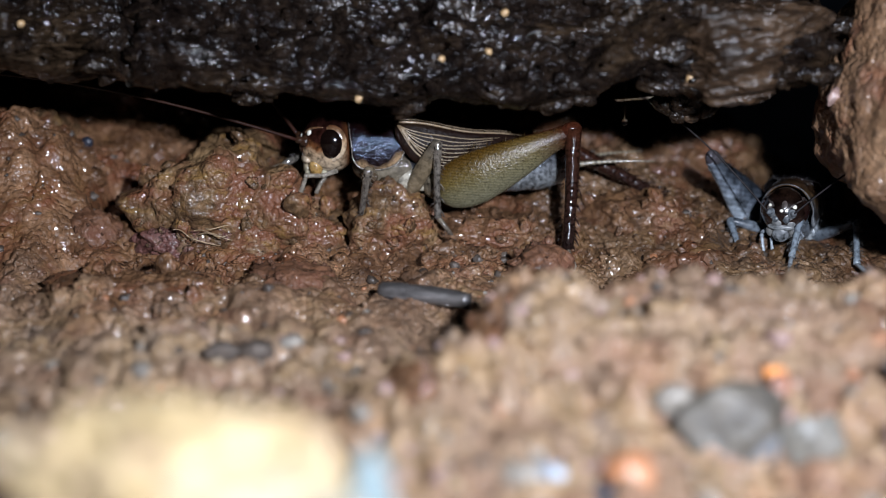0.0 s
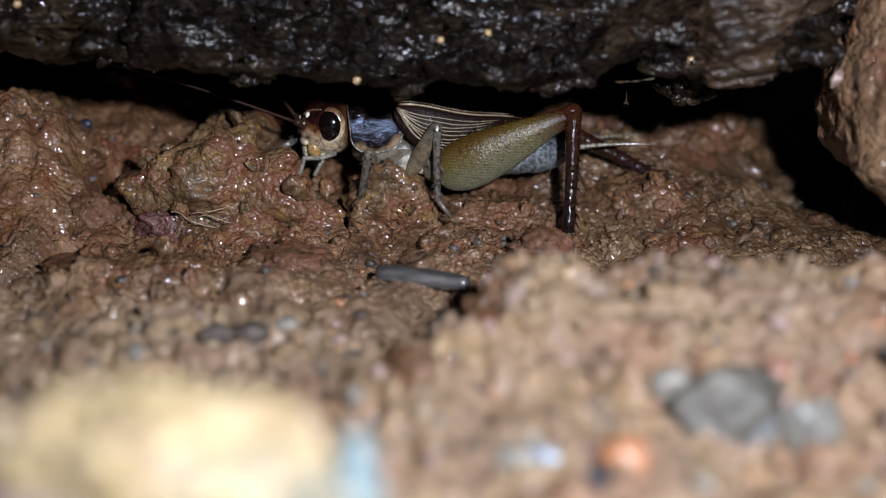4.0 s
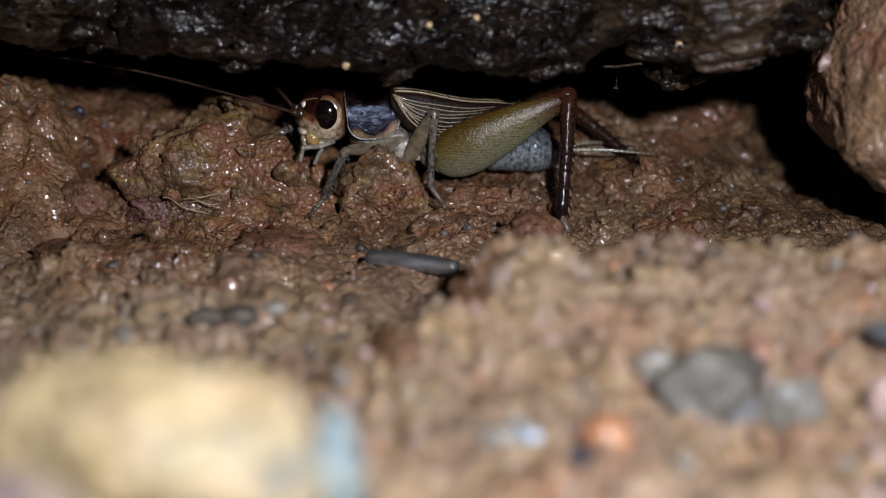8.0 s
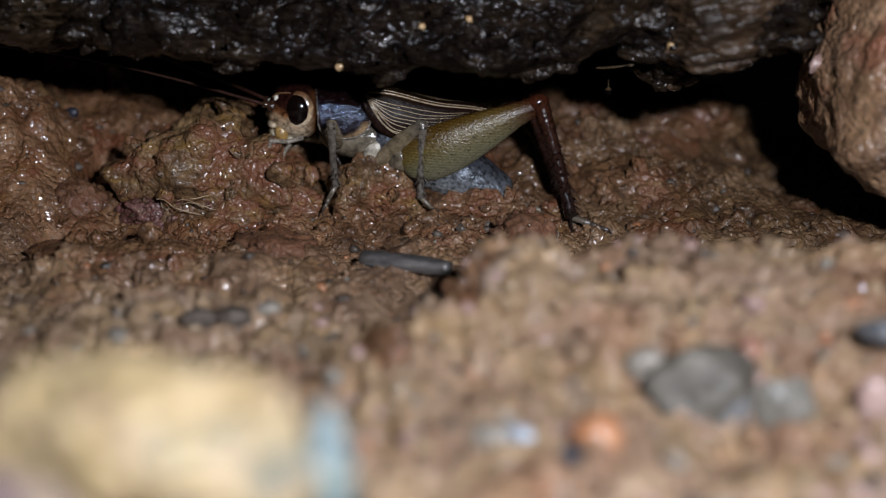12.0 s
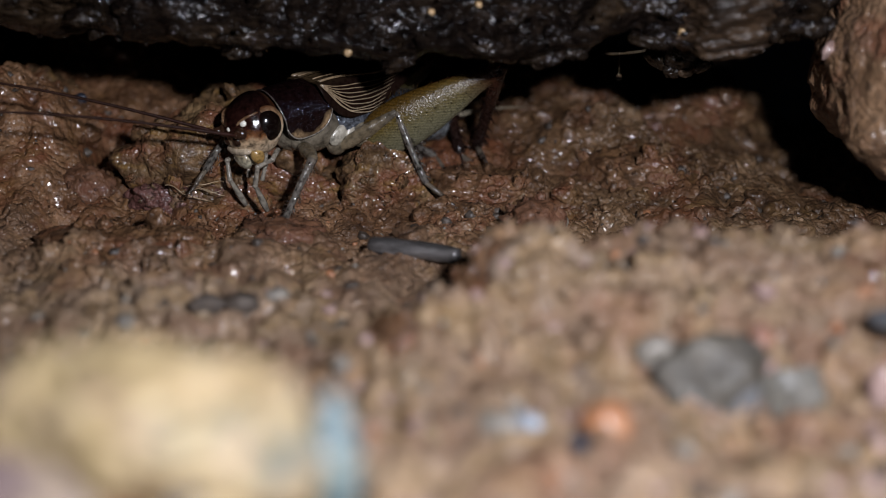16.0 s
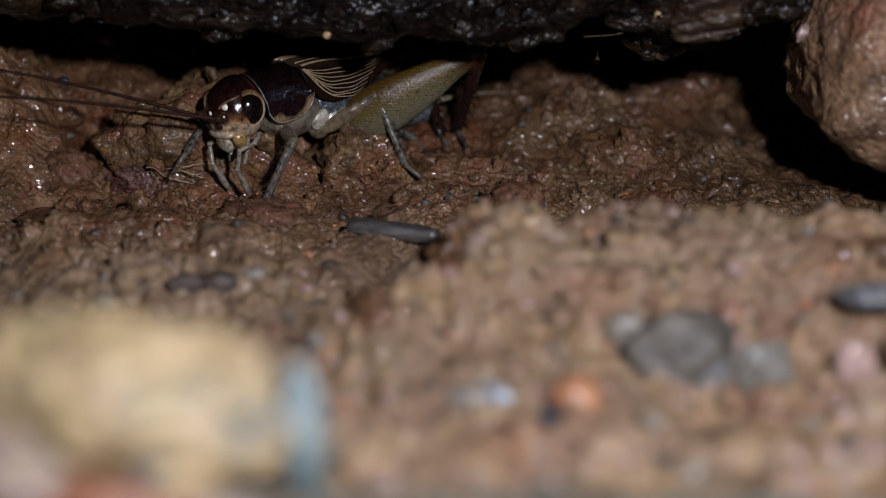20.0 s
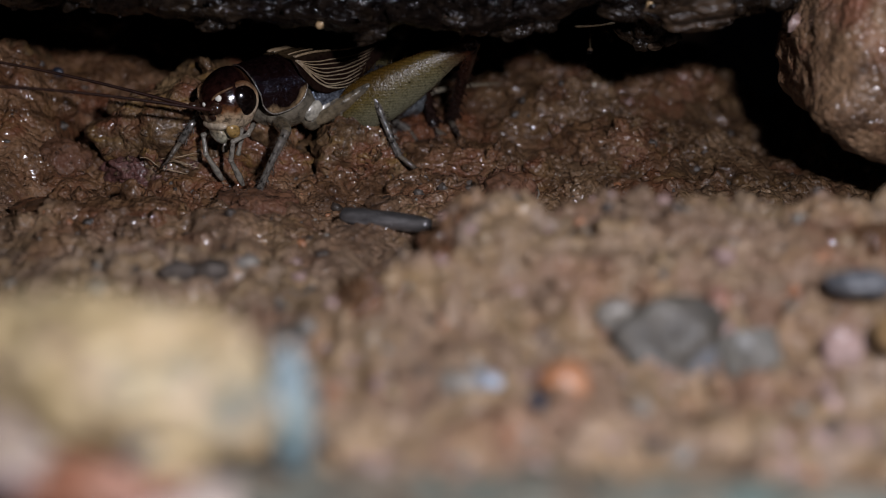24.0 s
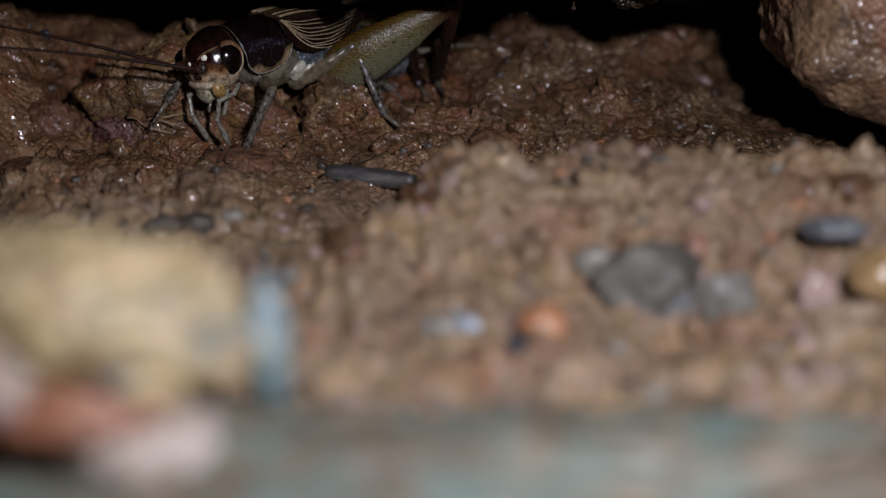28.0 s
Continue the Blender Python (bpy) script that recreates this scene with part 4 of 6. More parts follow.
def build_cricket(style, name, label):
    """The cricket with all its parts; returns the thing and a book of its moving parts."""
    k = style
    root = tagged(new(name), label, "cricket", "crickets in the crevice")
    book = {}
    size = k["scale"]

    def put(part_name, shape, skin, parent, at=(0, 0, 0), text=""):
        v, f = shape
        grow = size * (k["head_size"] if part_name == "head" or (parent.name.startswith("head") and part_name != "antenna") else 1.0)
        ob = part(part_name, mesh_of(part_name, np.asarray(v) * grow, f), k[skin], parent, text)
        ob.location = Vector(at) * size * MM
        return ob

    # head with face, eyes and mouthparts
    v, f = BALLS[5]
    v = v * np.array((2.75, 2.8, 3.4))
    low = np.clip(-v[:, 2] / 3.2, 0, 1)
    v[:, 2] *= 1 - 0.24 * low
    v[:, 0] *= 1 - 0.12 * low
    v[:, 0] += 2.5 - 0.10 * np.maximum(0, v[:, 2] - 1) ** 2 - 0.05 * np.maximum(0, -1 - v[:, 2]) ** 2
    v[:, 1] *= 1 - 0.09 * np.maximum(0, -v[:, 2])
    head = put("head", (v, f), "head", root, NECK)
    book["head"] = head
    for s in (1, -1):
        put("eye_ring", blob((2.35, s * 2.0, 0.55), (1.6, 0.68, 1.84), 4, (0, -14, s * -20)), "ring", head)
        put("eye", blob((2.4, s * 2.12, 0.55), (1.34, 0.94, 1.52), 4, (0, -14, s * -20)), "eye", head, text="large glossy black-brown oval eye")
        put("ocellus", blob((4.3, s * 1.35, 1.35), (0.36, 0.42, 0.4), 3), "bead", head)
        put("brow_stripe", tube(curve([(4.75, s * 0.7, 0.9), (4.55, s * 1.3, 1.65), (3.9, s * 1.9, 2.0), (3.1, s * 2.2, 2.1)], 10), (0.1, 0.13, 0.12, 0.06), 7), "ring", head)
        put("antenna_socket", join(blob((4.75, s * 1.25, 0.55), (0.55, 0.62, 0.62), 3), tube([(4.9, s * 1.3, 0.6), (5.6, s * 1.6, 0.75)], (0.36, 0.33), 10)), "socket", head)
        put("mandible", blob((3.7, s * 1.4, -1.95), (0.66, 0.56, 0.84), 3, (0, 15, 0)), "mandible", head)
        joints = [(1.7, s * 1.9, -2.1), (3.0, s * 2.5, -2.5), (4.6, s * 2.3, -2.6), (5.1, s * 1.9, -4.3), (4.3, s * 1.6, -7.2)]
        widths = [(0.26, 0.22), (0.2, 0.24), (0.2, 0.25), (0.2, 0.24, 0.36, 0.22)]
        pieces = [tube(np.linspace(q, r, 6), w, 8) for q, r, w in zip(joints, joints[1:], widths)]
        put("palp", join(*pieces, *[blob(q, (0.27, 0.27, 0.27), 2) for q in joints[1:-1]]), "palp", head)
        joints = [(2.4, s * 0.9, -2.4), (3.1, s * 1.3, -3.3), (3.6, s * 1.0, -4.5)]
        put("lower_palp", join(*[tube(np.linspace(q, r, 5), (0.2, 0.18, 0.26), 8) for q, r in zip(joints, joints[1:])]), "palp", head)
        reach = np.linspace(0, 1, 30)
        run = np.stack([k["feeler"] * reach, 0 * reach, 1.6 * np.sin(reach * 2.2) - 0.6 * reach ** 2], 1)
        ant = put("antenna", tube(run, tuple(r * (0.6 if style is GREY_STYLE else 1.0) for r in (0.18, 0.15, 0.13, 0.115, 0.08)), 7), "antenna", head, text="long thread-like antenna")
        book["antenna", s] = ant
    if style is GREY_STYLE:  # pale blotches on the dark face
        for y, z, a, b_ in ((0.9, 0.1, 0.45, 0.3), (-1.0, 0.2, 0.4, 0.34), (0.3, 1.6, 0.3, 0.5), (-0.5, -0.7, 0.5, 0.35), (1.3, -0.8, 0.4, 0.3), (-1.5, 1.3, 0.35, 0.5)):
            put("face_mark", blob((2.5 + 2.72 * math.sqrt(max(0.0, 1 - (y / 2.8) ** 2 - (z / 3.4) ** 2)) - 0.05, y, z), (0.1, 1.3 * a, 1.3 * b_), 3, (0, -18 * z, 20 * y)), "ring", head)
    put("ocellus", blob((5.05, 0, 0.9), (0.2, 0.28, 0.25), 2), "bead", head)
    put("clypeus", blob((4.55, 0, -1.25), (0.6, 1.7, 0.5), 3), "ring", head)
    put("labrum", blob((4.45, 0, -2.3), (0.45, 1.05, 1.0), 3, (0, 14, 0)), "mouth", head)
    put("lower_lip", blob((3.2, 0, -2.5), (1.0, 1.1, 0.7), 3), "mouth", head)

    # saddle over the fore-body
    u = np.linspace(0, 1, 26)
    w = np.linspace(-1, 1, 41)
    saddle = np.zeros((26, 41, 3))
    for i, a in enumerate(u):
        low = 1.0 - 2.45 * max(0.0, 1 - (abs(a - 0.36) / (0.40 if a < 0.36 else 0.66)) ** 2.6) ** 0.55
        for j, b in enumerate(w):
            ang = b * radians(112)
            y, z = 3.0 * math.sin(ang), 3.4 * math.cos(min(abs(ang), math.pi / 2))
            if abs(ang) > math.pi / 2 - 0.5:
                c = (abs(ang) - (math.pi / 2 - 0.5)) / (radians(112) - math.pi / 2 + 0.5)
                z0 = 3.4 * math.cos(math.pi / 2 - 0.5)
                z, y = z0 + (low - z0) * c, math.copysign(3.0 * math.sin(math.pi / 2 - 0.5) + 0.3 * math.sin(c * 2.4), b)
            saddle[i, j] = (3.85 - 4.9 * a + 0.25 * math.cos(b * 3) , y * (0.94 + 0.1 * a), z + 0.12 * math.sin(a * 3.1))
    pronotum = put("pronotum", shell(saddle[::-1], 0.16), "pronotum", root)
    for row, text in ((saddle[0], ""), (saddle[-1], "")):
        put("pronotum_rim", tube(row, (0.075,), 6), "rim", pronotum)
    for j in (0, -1):
        put("pronotum_rim", tube(saddle[:, j], (0.08,), 6), "rim", pronotum)

    # soft fore-body
    lumps = [blob((-0.8, 0, -1.4), (4.3, 2.55, 2.3), 4)]
    put("thorax", lumps[0], "thorax", root)
    for pair in ("front", "middle", "hind"):
        for s in (1, -1):
            h = HIPS[pair]
            r = {"front": 0.95, "middle": 1.1, "hind": 1.3}[pair]
            put("coxa", blob((h[0] + 0.1, s * (h[1] - 0.5), h[2] + 0.35), (r, r * 0.85, r * 1.05), 3), "thorax", root)
    for at, r in (((-0.9, 2.3, -1.2), (0.5, 0.22, 0.26)), ((-2.0, 2.35, -2.2), (1.3, 0.35, 0.8)), ((-3.6, 2.45, -2.4), (1.2, 0.35, 0.9))):
        for s in (1, -1):
            put("side_plate", blob((at[0], s * at[1], at[2]), r, 2, (0, 35, 0)), "bead" if r[0] == 0.5 else "plate", root)
    for s in (1, -1):
        put("frons_patch", blob((4.95, s * 0.65, -0.2), (0.4, 0.5, 0.5), 3), "socket", head)

    # wing covers with veins
    for s in (1, -1):
        grid = wing_shape(k["wing"], s)
        wing = put("wing_cover", shell(grid, 0.12), "wing_skin", root)
        plain = grid[::-1] if s > 0 else grid
        for n_, depth in enumerate((0.16, 0.27, 0.38, 0.49, 0.6, 0.71, 0.82, 0.9, 0.97)):
            # each vein leaves the hinge, turns down and then runs back along the flank
            run = np.linspace(0, 1, 22)
            along = 0.03 + (0.78 - 0.34 * depth) * run + 0.012 * np.sin(run * 7 + n_ * 2.1)
            across = 0.45 + 0.55 * (0.06 + (depth - 0.06) * (1 - np.exp(-run / (0.05 + 0.16 * depth))) + 0.012 * np.sin(run * 9 + n_ * 1.7))
            line = sample_grid(plain, along, across)
            line[:, 1] += s * 0.05
            put("vein", tube(line, (0.05, 0.06, 0.055, 0.045, 0.02), 5), "vein", wing)
        for c, thick in ((0.43, 0.13), (0.36, 0.08), (0.2, 0.07)):
            line = plain[1:28, int(25 * c)].copy()
            line[:, 2] += 0.07
            put("vein", tube(line, (thick, thick * 0.8, 0.05), 6), "vein", wing)

    # abdomen of ring segments, with the two tail feelers
    end, bend = -15.4, k["bend"]
    s_ = np.linspace(0, 1, 46)
    rr = np.interp(s_, [0, 0.1, 0.35, 0.65, 0.88, 1], [2.3, 2.75, 2.95, 2.7, 2.1, 1.1]) * (1 + 0.035 * np.abs(np.sin(s_ * 9 * np.pi)))
    axis = np.stack([s_ * end, 0 * s_, -0.4 * np.sin(s_ * 3) - bend * s_ ** 2.4], 1)
    abdomen = put("abdomen", tube(axis, rr, 26), "abdomen", root, WAIST)
    book["abdomen"] = abdomen
    for i in range(1, 9):
        a = i / 9
        r = float(np.interp(a, s_, rr)) + 0.02
        ang = np.linspace(0, 2 * np.pi, 28)
        ring = np.stack([0 * ang + a * end, r * np.cos(ang), r * np.sin(ang) - 0.4 * math.sin(a * 3) - bend * a ** 2.4], 1)
        put("segment_edge", tube(ring, (0.08,), 5), "abdomen", abdomen)
    for s in (1, -1):
        run = curve([(end + 0.6, s * 0.9, 0.5 - bend), (end - 3, s * 1.7, 0.9 - bend), (end - 8.5, s * 2.7, 0.6 - bend)], 14)
        put("cercus", tube(run, (0.34, 0.26, 0.16, 0.05), 8), "cercus", abdomen, text="slender hairy tail feeler")

    # legs: femur, tibia, foot
    for pair, s in LEGS:
        fl, tl, gl = k["lengths"][pair]
        femur = put(pair + "_femur", femur_shape(pair, fl), "femur" if pair == "hind" else "leg", root)
        if pair == "hind":
            for zz, nm in ((-0.82, "lower_ridge"), (0.9, "upper_ridge")):
                ss = np.linspace(0.12, 0.95, 18)
                prof = np.interp(ss, [0, 0.06, 0.16, 0.28, 0.45, 0.65, 0.82, 0.93, 1], [1.3, 2.05, 2.5, 2.6, 2.32, 1.75, 1.15, 0.92, 0.85])
                line = np.stack([ss * fl, 0 * ss + s * 0.35, prof * (-0.16 + zz)], 1)
                put(nm, tube(line, (0.14, 0.16, 0.12), 6), "tibia" if zz < 0 else "knee", femur)
            put("bristles", bristles(fl, lambda q: (float(np.interp(q, [0, 0.3, 1], [0.6, 1.3, 0.65])), float(np.interp(q, [0, 0.28, 0.65, 1], [1.1, 2.5, 1.45, 0.8]))), 150, 0.4, 7, start=0.15), "femur", femur)
            put("knee", blob((fl - 0.25, 0, -0.02), (1.15, 0.72, 0.92), 3), "knee", femur, text="dark glossy knee")
            run = np.stack([np.linspace(0, tl, 12), 0 * np.arange(12), 0.15 * np.sin(np.linspace(0, 3, 12))], 1)
            tibia = put("hind_tibia", tube(run, (0.85, 0.72, 0.62, 0.55, 0.62), 10), "hind_tibia", root)
            put("bristles", bristles(tl, 0.6, 110, 0.6, 8), "hind_tibia", tibia)
            for n in range(6):
                for t in (1, -1):
                    x = tl * (0.38 + 0.105 * n + 0.03 * math.sin(n * 5.1 + t))
                    put("spine", tube([(x, t * 0.25, 0.3), (x + 0.55, t * 0.55, 0.75), (x + 1.05, t * 0.8, 1.0)], (0.15, 0.1, 0.02), 5), "hind_tibia", tibia)
            for t in (1, -1):
                put("spur", tube([(tl - 0.2, t * 0.3, -0.1), (tl + 0.8, t * 0.6, -0.3), (tl + 1.7, t * 0.7, -0.3)], (0.17, 0.12, 0.02), 5), "hind_tibia", tibia)
        else:
            run = np.stack([np.linspace(0, tl, 10), 0 * np.arange(10), 0.1 * np.sin(np.linspace(0, 3, 10))], 1)
            tibia = put(pair + "_tibia", tube(run, (0.46, 0.38, 0.33, 0.32, 0.38), 9), "tibia", root)
            put("bristles", bristles(tl, 0.33, 70, 0.45, 9), "tarsus", tibia)
            for n in range(3):
                x = tl * (0.55 + 0.18 * n)
                put("spine", tube([(x, 0.1, -0.25), (x + 0.5, 0.2, -0.6)], (0.09, 0.02), 5), "tibia", tibia)
        thick = 0.3 if pair == "hind" else 0.23
        foot = join(tube([(0, 0, 0), (gl * 0.5, 0, 0.05)], (thick * 1.1, thick), 8), tube([(gl * 0.5, 0, 0.04), (gl * 0.66, 0, 0.0)], (thick * 0.9, thick), 8),
                    tube([(gl * 0.66, 0, 0), (gl * 0.95, 0, 0.05)], (thick * 0.7, thick * 0.6), 8),
                    tube([(gl * 0.93, 0, 0.05), (gl * 1.05, 0.3, 0.0), (gl * 1.12, 0.4, -0.2)], (0.1, 0.07, 0.02), 5),
                    tube([(gl * 0.93, 0, 0.05), (gl * 1.05, -0.3, 0.0), (gl * 1.12, -0.4, -0.2)], (0.1, 0.07, 0.02), 5))
        foot_ob = put(pair + "_foot", foot, "tarsus", root)
        book[pair, s] = (femur, tibia, foot_ob)
    return root, book


def aim(origin, target, up=(0, 0, 1)):
    """A pose (mm in, metres out) with +x towards target and +z near up."""
    x = (Vector(target) - Vector(origin)).normalized()
    y = Vector(up).cross(x)
    y = y.normalized() if y.length > 0.05 else Vector((0, 1, 0)).cross(x).cross(x).normalized()
    z = x.cross(y)
    m = Matrix((x, y, z)).transposed().to_4x4()
    m.translation = Vector(origin) * MM
    return m


def reach(hip, knee_hint, ankle, a, b):
    """Knee and ankle of a two-part limb of fixed lengths."""
    h, k, t = Vector(hip), Vector(knee_hint), Vector(ankle)
    d = t - h
    dist = min(max(d.length, abs(a - b) + 0.05), a + b - 0.05)
    x = d.normalized()
    t = h + x * dist
    side = (k - h) - (k - h).dot(x) * x
    side = side.normalized() if side.length > 1e-3 else Vector((0, 0, 1))
    p = (a * a - b * b + dist * dist) / (2 * dist)
    q = math.sqrt(max(0.0, a * a - p * p))
    return h + x * p + side * q, t


def body_pose(x, y, z, yaw, pitch, roll=0.0):
    return pose(x * MM, y * MM, z * MM, roll, pitch, yaw)


def key_cricket(root, book, style, states):
    """states: rows of seconds, body (x y z mm, yaw, pitch, roll), head (yaw, pitch), abdomen pitch or (pitch, yaw), antennae ((yaw, pitch), (yaw, pitch)),
    and a book of legs: (knee, ankle, toe) as places in the world in mm."""
    size = style["scale"]
    tracks = {}
    for t, body, head, belly, feelers, legs in states:
        m = body_pose(*body)
        back = m.inverted()
        tracks.setdefault(root, []).append((t, m))
        tracks.setdefault(book["head"], []).append((t, Matrix.Translation(Vector(NECK) * size * MM) @ pose(0, 0, 0, 0, head[1], head[0])))
        tracks.setdefault(book["abdomen"], []).append((t, Matrix.Translation(Vector(WAIST) * size * MM) @ pose(0, 0, 0, 0, *(belly if isinstance(belly, tuple) else (belly, 0)))))
        for s, (yaw, pitch) in zip((1, -1), feelers):
            base = Vector((5.6, s * 1.6, 0.75)) * size * style["head_size"] * MM
            tracks.setdefault(book["antenna", s], []).append((t, Matrix.Translation(base) @ pose(0, 0, 0, 0, pitch, yaw)))
        for pair, s in LEGS:
            fl, tl, gl = (v * size for v in style["lengths"][pair])
            hip = Vector(HIPS[pair]) * size
            hip.y *= s
            knee, ankle, toe = (back @ (Vector(p) * MM) / MM for p in legs[pair, s])
            knee, ankle_ = reach(hip, knee, ankle, fl, tl)
            femur, tibia, foot = book[pair, s]
            up = (0, 0, 1) if pair == "hind" else (1, 0, 0.2)
            tracks.setdefault(femur, []).append((t, aim(hip, knee, up)))
            tracks.setdefault(tibia, []).append((t, aim(knee, ankle_, (-1, 0, 0) if pair == "hind" else (1, 0, 0))))
            tracks.setdefault(foot, []).append((t, aim(ankle_, ankle_ + (toe - ankle) if (toe - ankle).length > 0.1 else ankle_ + Vector((0, 0, -1)), (0, 0, 1))))
    for ob, rows in tracks.items():
        walk(ob, rows)


# ---- clods, stones and litter on the mud ----
def stone(name, label, category, material, at, radii, seed, rough=0.18, cuts=4, level=5, turn=(0, 0, 0), sink=None, group="", size=0.8, fine=0.03, crumbs=None):
    crumbs = (0.9 if name == "mud_clod" else 0.0) if crumbs is None else crumbs
    if material is CLOD and at[0] > 6 and at[1] > -20:
        material = OLIVE_CLOD
    ob = tagged(part(name, lump_shape(radii, seed, rough, size, cuts, level, fine, crumbs), material), label, category, group)
    z = at[2] if len(at) > 2 else ground_at(at[0], at[1]) + radii[2] * (1 - (0.45 if sink is None else sink))
    ob.matrix_world = pose(at[0] * MM, at[1] * MM, z * MM, *turn)
    return ob


CRUMB_MESHES = {}


def add_crumbs(clod, count, low, high, seed):
    """Loose crumbs stuck to the upper side of a clod, each a part of it."""
    g = np.random.default_rng(seed)
    material = clod.data.materials[0]
    if material not in CRUMB_MESHES:
        CRUMB_MESHES[material] = [mesh_of("crumb", *lump_shape((1, 0.9, 0.8), 700 + n, 0.35, 0.7, 2, 3, 0.12)) for n in range(4)]
        for me in CRUMB_MESHES[material]:
            me.materials.append(material)
    spots = [v for v in clod.data.vertices if v.normal.z > 0.1 or v.normal.y < -0.5]
    for n in range(count):
        v = spots[int(g.integers(len(spots)))]
        ob = new("crumb", CRUMB_MESHES[material][n % 4])
        ob.parent = clod
        r = low + (high - low) * g.random() ** 2
        ob.location = v.co + v.normal * r * 0.2 * MM
        ob.rotation_euler = g.uniform(0, 6.28, 3)
        ob.scale = (r, r * g.uniform(0.8, 1.1), r * g.uniform(0.7, 1.0))


stone("mud_clod", "large crumbly brown mud clod with ochre streaks", "clod", CLOD, (-21.7, 8.0, 3.3), (8.6, 7.2, 7.2), 21, 0.34, 2, 6, fine=0.06)
stone("mud_clod", "small rounded reddish mud clod beside a dark hole", "clod", RED_CLOD, (-34.0, 2.6, 2.7), (2.2, 2.0, 2.1), 22, 0.14, 2)
stone("mud_clod", "low purplish-red glistening mud lump under the fibres", "clod", PURPLE_MUD, (-25.2, 2.6, 1.5), (4.6, 3.2, 2.3), 37, 0.3, 1, fine=0.06)
stone("mud_clod", "crumbly brown foot of the large clod", "clod", CLOD, (-19.8, 4.2, 1.6), (5.6, 4.2, 3.4), 38, 0.32, 1, fine=0.06)
stone("mud_clod", "cone-shaped wet mud clod under the cricket", "clod", CLOD, (-5.4, 3.6, 2.7), (3.7, 2.8, 3.4), 123, 0.34, 0, fine=0.09)
stone("mud_clod", "wet mud clod beside the hind foot of the cricket", "clod", MUD, (20.5, 8.5, 2.6), (5.5, 4.2, 2.8), 24, 0.28, 1, fine=0.06)
stone("mud_clod", "low wet mud clod on the earth slope", "clod", MUD, (4.5, 5.0, 2.2), (5.0, 3.2, 2.0), 25, 0.28, 1, fine=0.06)
stone("mud_clod", "low wet mud clod on the bank", "clod", CLOD, (-13.4, 4.6, 2.4), (3.6, 3.0, 2.5), 26, 0.28, 1, fine=0.06)
stone("mud_clod", "reddish smooth mud lump in the open", "clod", RED_CLOD, (9.3, -4.3, 1.2), (3.1, 2.3, 2.2), 27, 0.15, 2)
stone("mud_clod", "low reddish mud lump near the twig", "clod", RED_CLOD, (-13.8, -6.5, 0.3), (4.2, 3.0, 1.8), 28, 0.15, 2)
stone("mud_clod", "broad low mud clod at the foot of the bank", "clod", MUD, (-27.5, -9.5, 0.1), (8.5, 4.4, 2.2), 29, 0.26, 1, fine=0.06)
stone("mud_clod", "yellowish rounded mud clod beside the earth ridge", "clod", MUD, (-1.1, -37.0, 1.6), (2.6, 2.1, 2.4), 30, 0.12, 2)
stone("mud_clod", "mud clod on the far slope", "clod", MUD, (27.5, 22.5, 6.6), (6.0, 5.0, 3.2), 31, 0.28, 1, fine=0.06)
stone("mud_clod", "mud clod on the far slope", "clod", MUD, (17.0, 24.5, 7.5), (4.0, 4.0, 2.2), 32, 0.28, 1, fine=0.06)
stone("mud_clod", "pale mud clod at the back under the log", "clod", CLOD, (-31.0, 27.0, 9.6), (9.5, 5.0, 3.2), 33, 0.28, 1, fine=0.06)
stone("mud_clod", "brown mud clod high on the bank", "clod", CLOD, (-45.0, 12.0, 9.0), (7.0, 6.0, 4.5), 34, 0.28, 2, fine=0.06)
stone("mud_clod", "crumbly end of the earth ridge", "clod", MUD, (4.8, -28.6, 3.7), (2.2, 2.0, 2.3), 35, 0.2, 2)
stone("mud_clod", "crumbly lump on the earth ridge", "clod", MUD, (33.5, -31.0, 3.2), (3.6, 2.6, 2.8), 36, 0.2, 2)

for n, clod in enumerate([ob for ob in scene.objects if ob.name.startswith("mud_clod")]):
    wide = max(clod.dimensions) / MM
    add_crumbs(clod, 6 + int(1.6 * wide), 0.2, 0.3 + 0.06 * wide, 900 + n)

stone("stone", "pale yellow rough stone close to the lens", "stone", YELLOW_STONE, (-11.0, -64.5, 9.0), (7.2, 4.3, 3.4), 41, 0.24, 0, 6, turn=(0, 13, 0), size=0.5)
stone("stone", "teal-grey upright stone flake beside the yellow stone", "stone", TEAL_STONE, (-3.1, -63.0, 6.8), (1.2, 1.6, 3.1), 42, 0.12, 3)
stone("stone", "red-brown stone under the yellow stone", "stone", RED_STONE, (-10.6, -67.6, 5.9), (3.8, 2.8, 1.4), 43, 0.15, 3)
stone("stone", "pale lilac rough stone under the yellow stone", "stone", LILAC_STONE, (-14.6, -66.8, 7.5), (3.6, 3.2, 2.1), 64, 0.2, 3, turn=(0, 18, 0))
stone("stone", "small slate-blue pebble against the yellow stone", "stone", SLATE_STONE, (-8.7, -68.4, 8.0), (1.2, 0.9, 1.0), 65, 0.12, 3, 4)
stone("stone", "pale pink stone under the yellow stone", "stone", PALE_PINK, (-7.6, -67.6, 4.2), (3.6, 2.8, 1.7), 44, 0.15, 3)
stone("stone", "broad grey-green flat stone close to the lens", "stone", GREEN_GREY, (4.0, -66.5, 0.5), (32.0, 6.0, 3.3), 45, 0.2, 0, 6, size=0.3, crumbs=1.0)
stone("stone", "grey angular pebble on the ridge side", "stone", GREY_STONE, (18.6, -41.0, 0.1), (4.6, 2.8, 4.2), 46, 0.06, 11, turn=(0, 20, 10), group="pebbles on the mud")
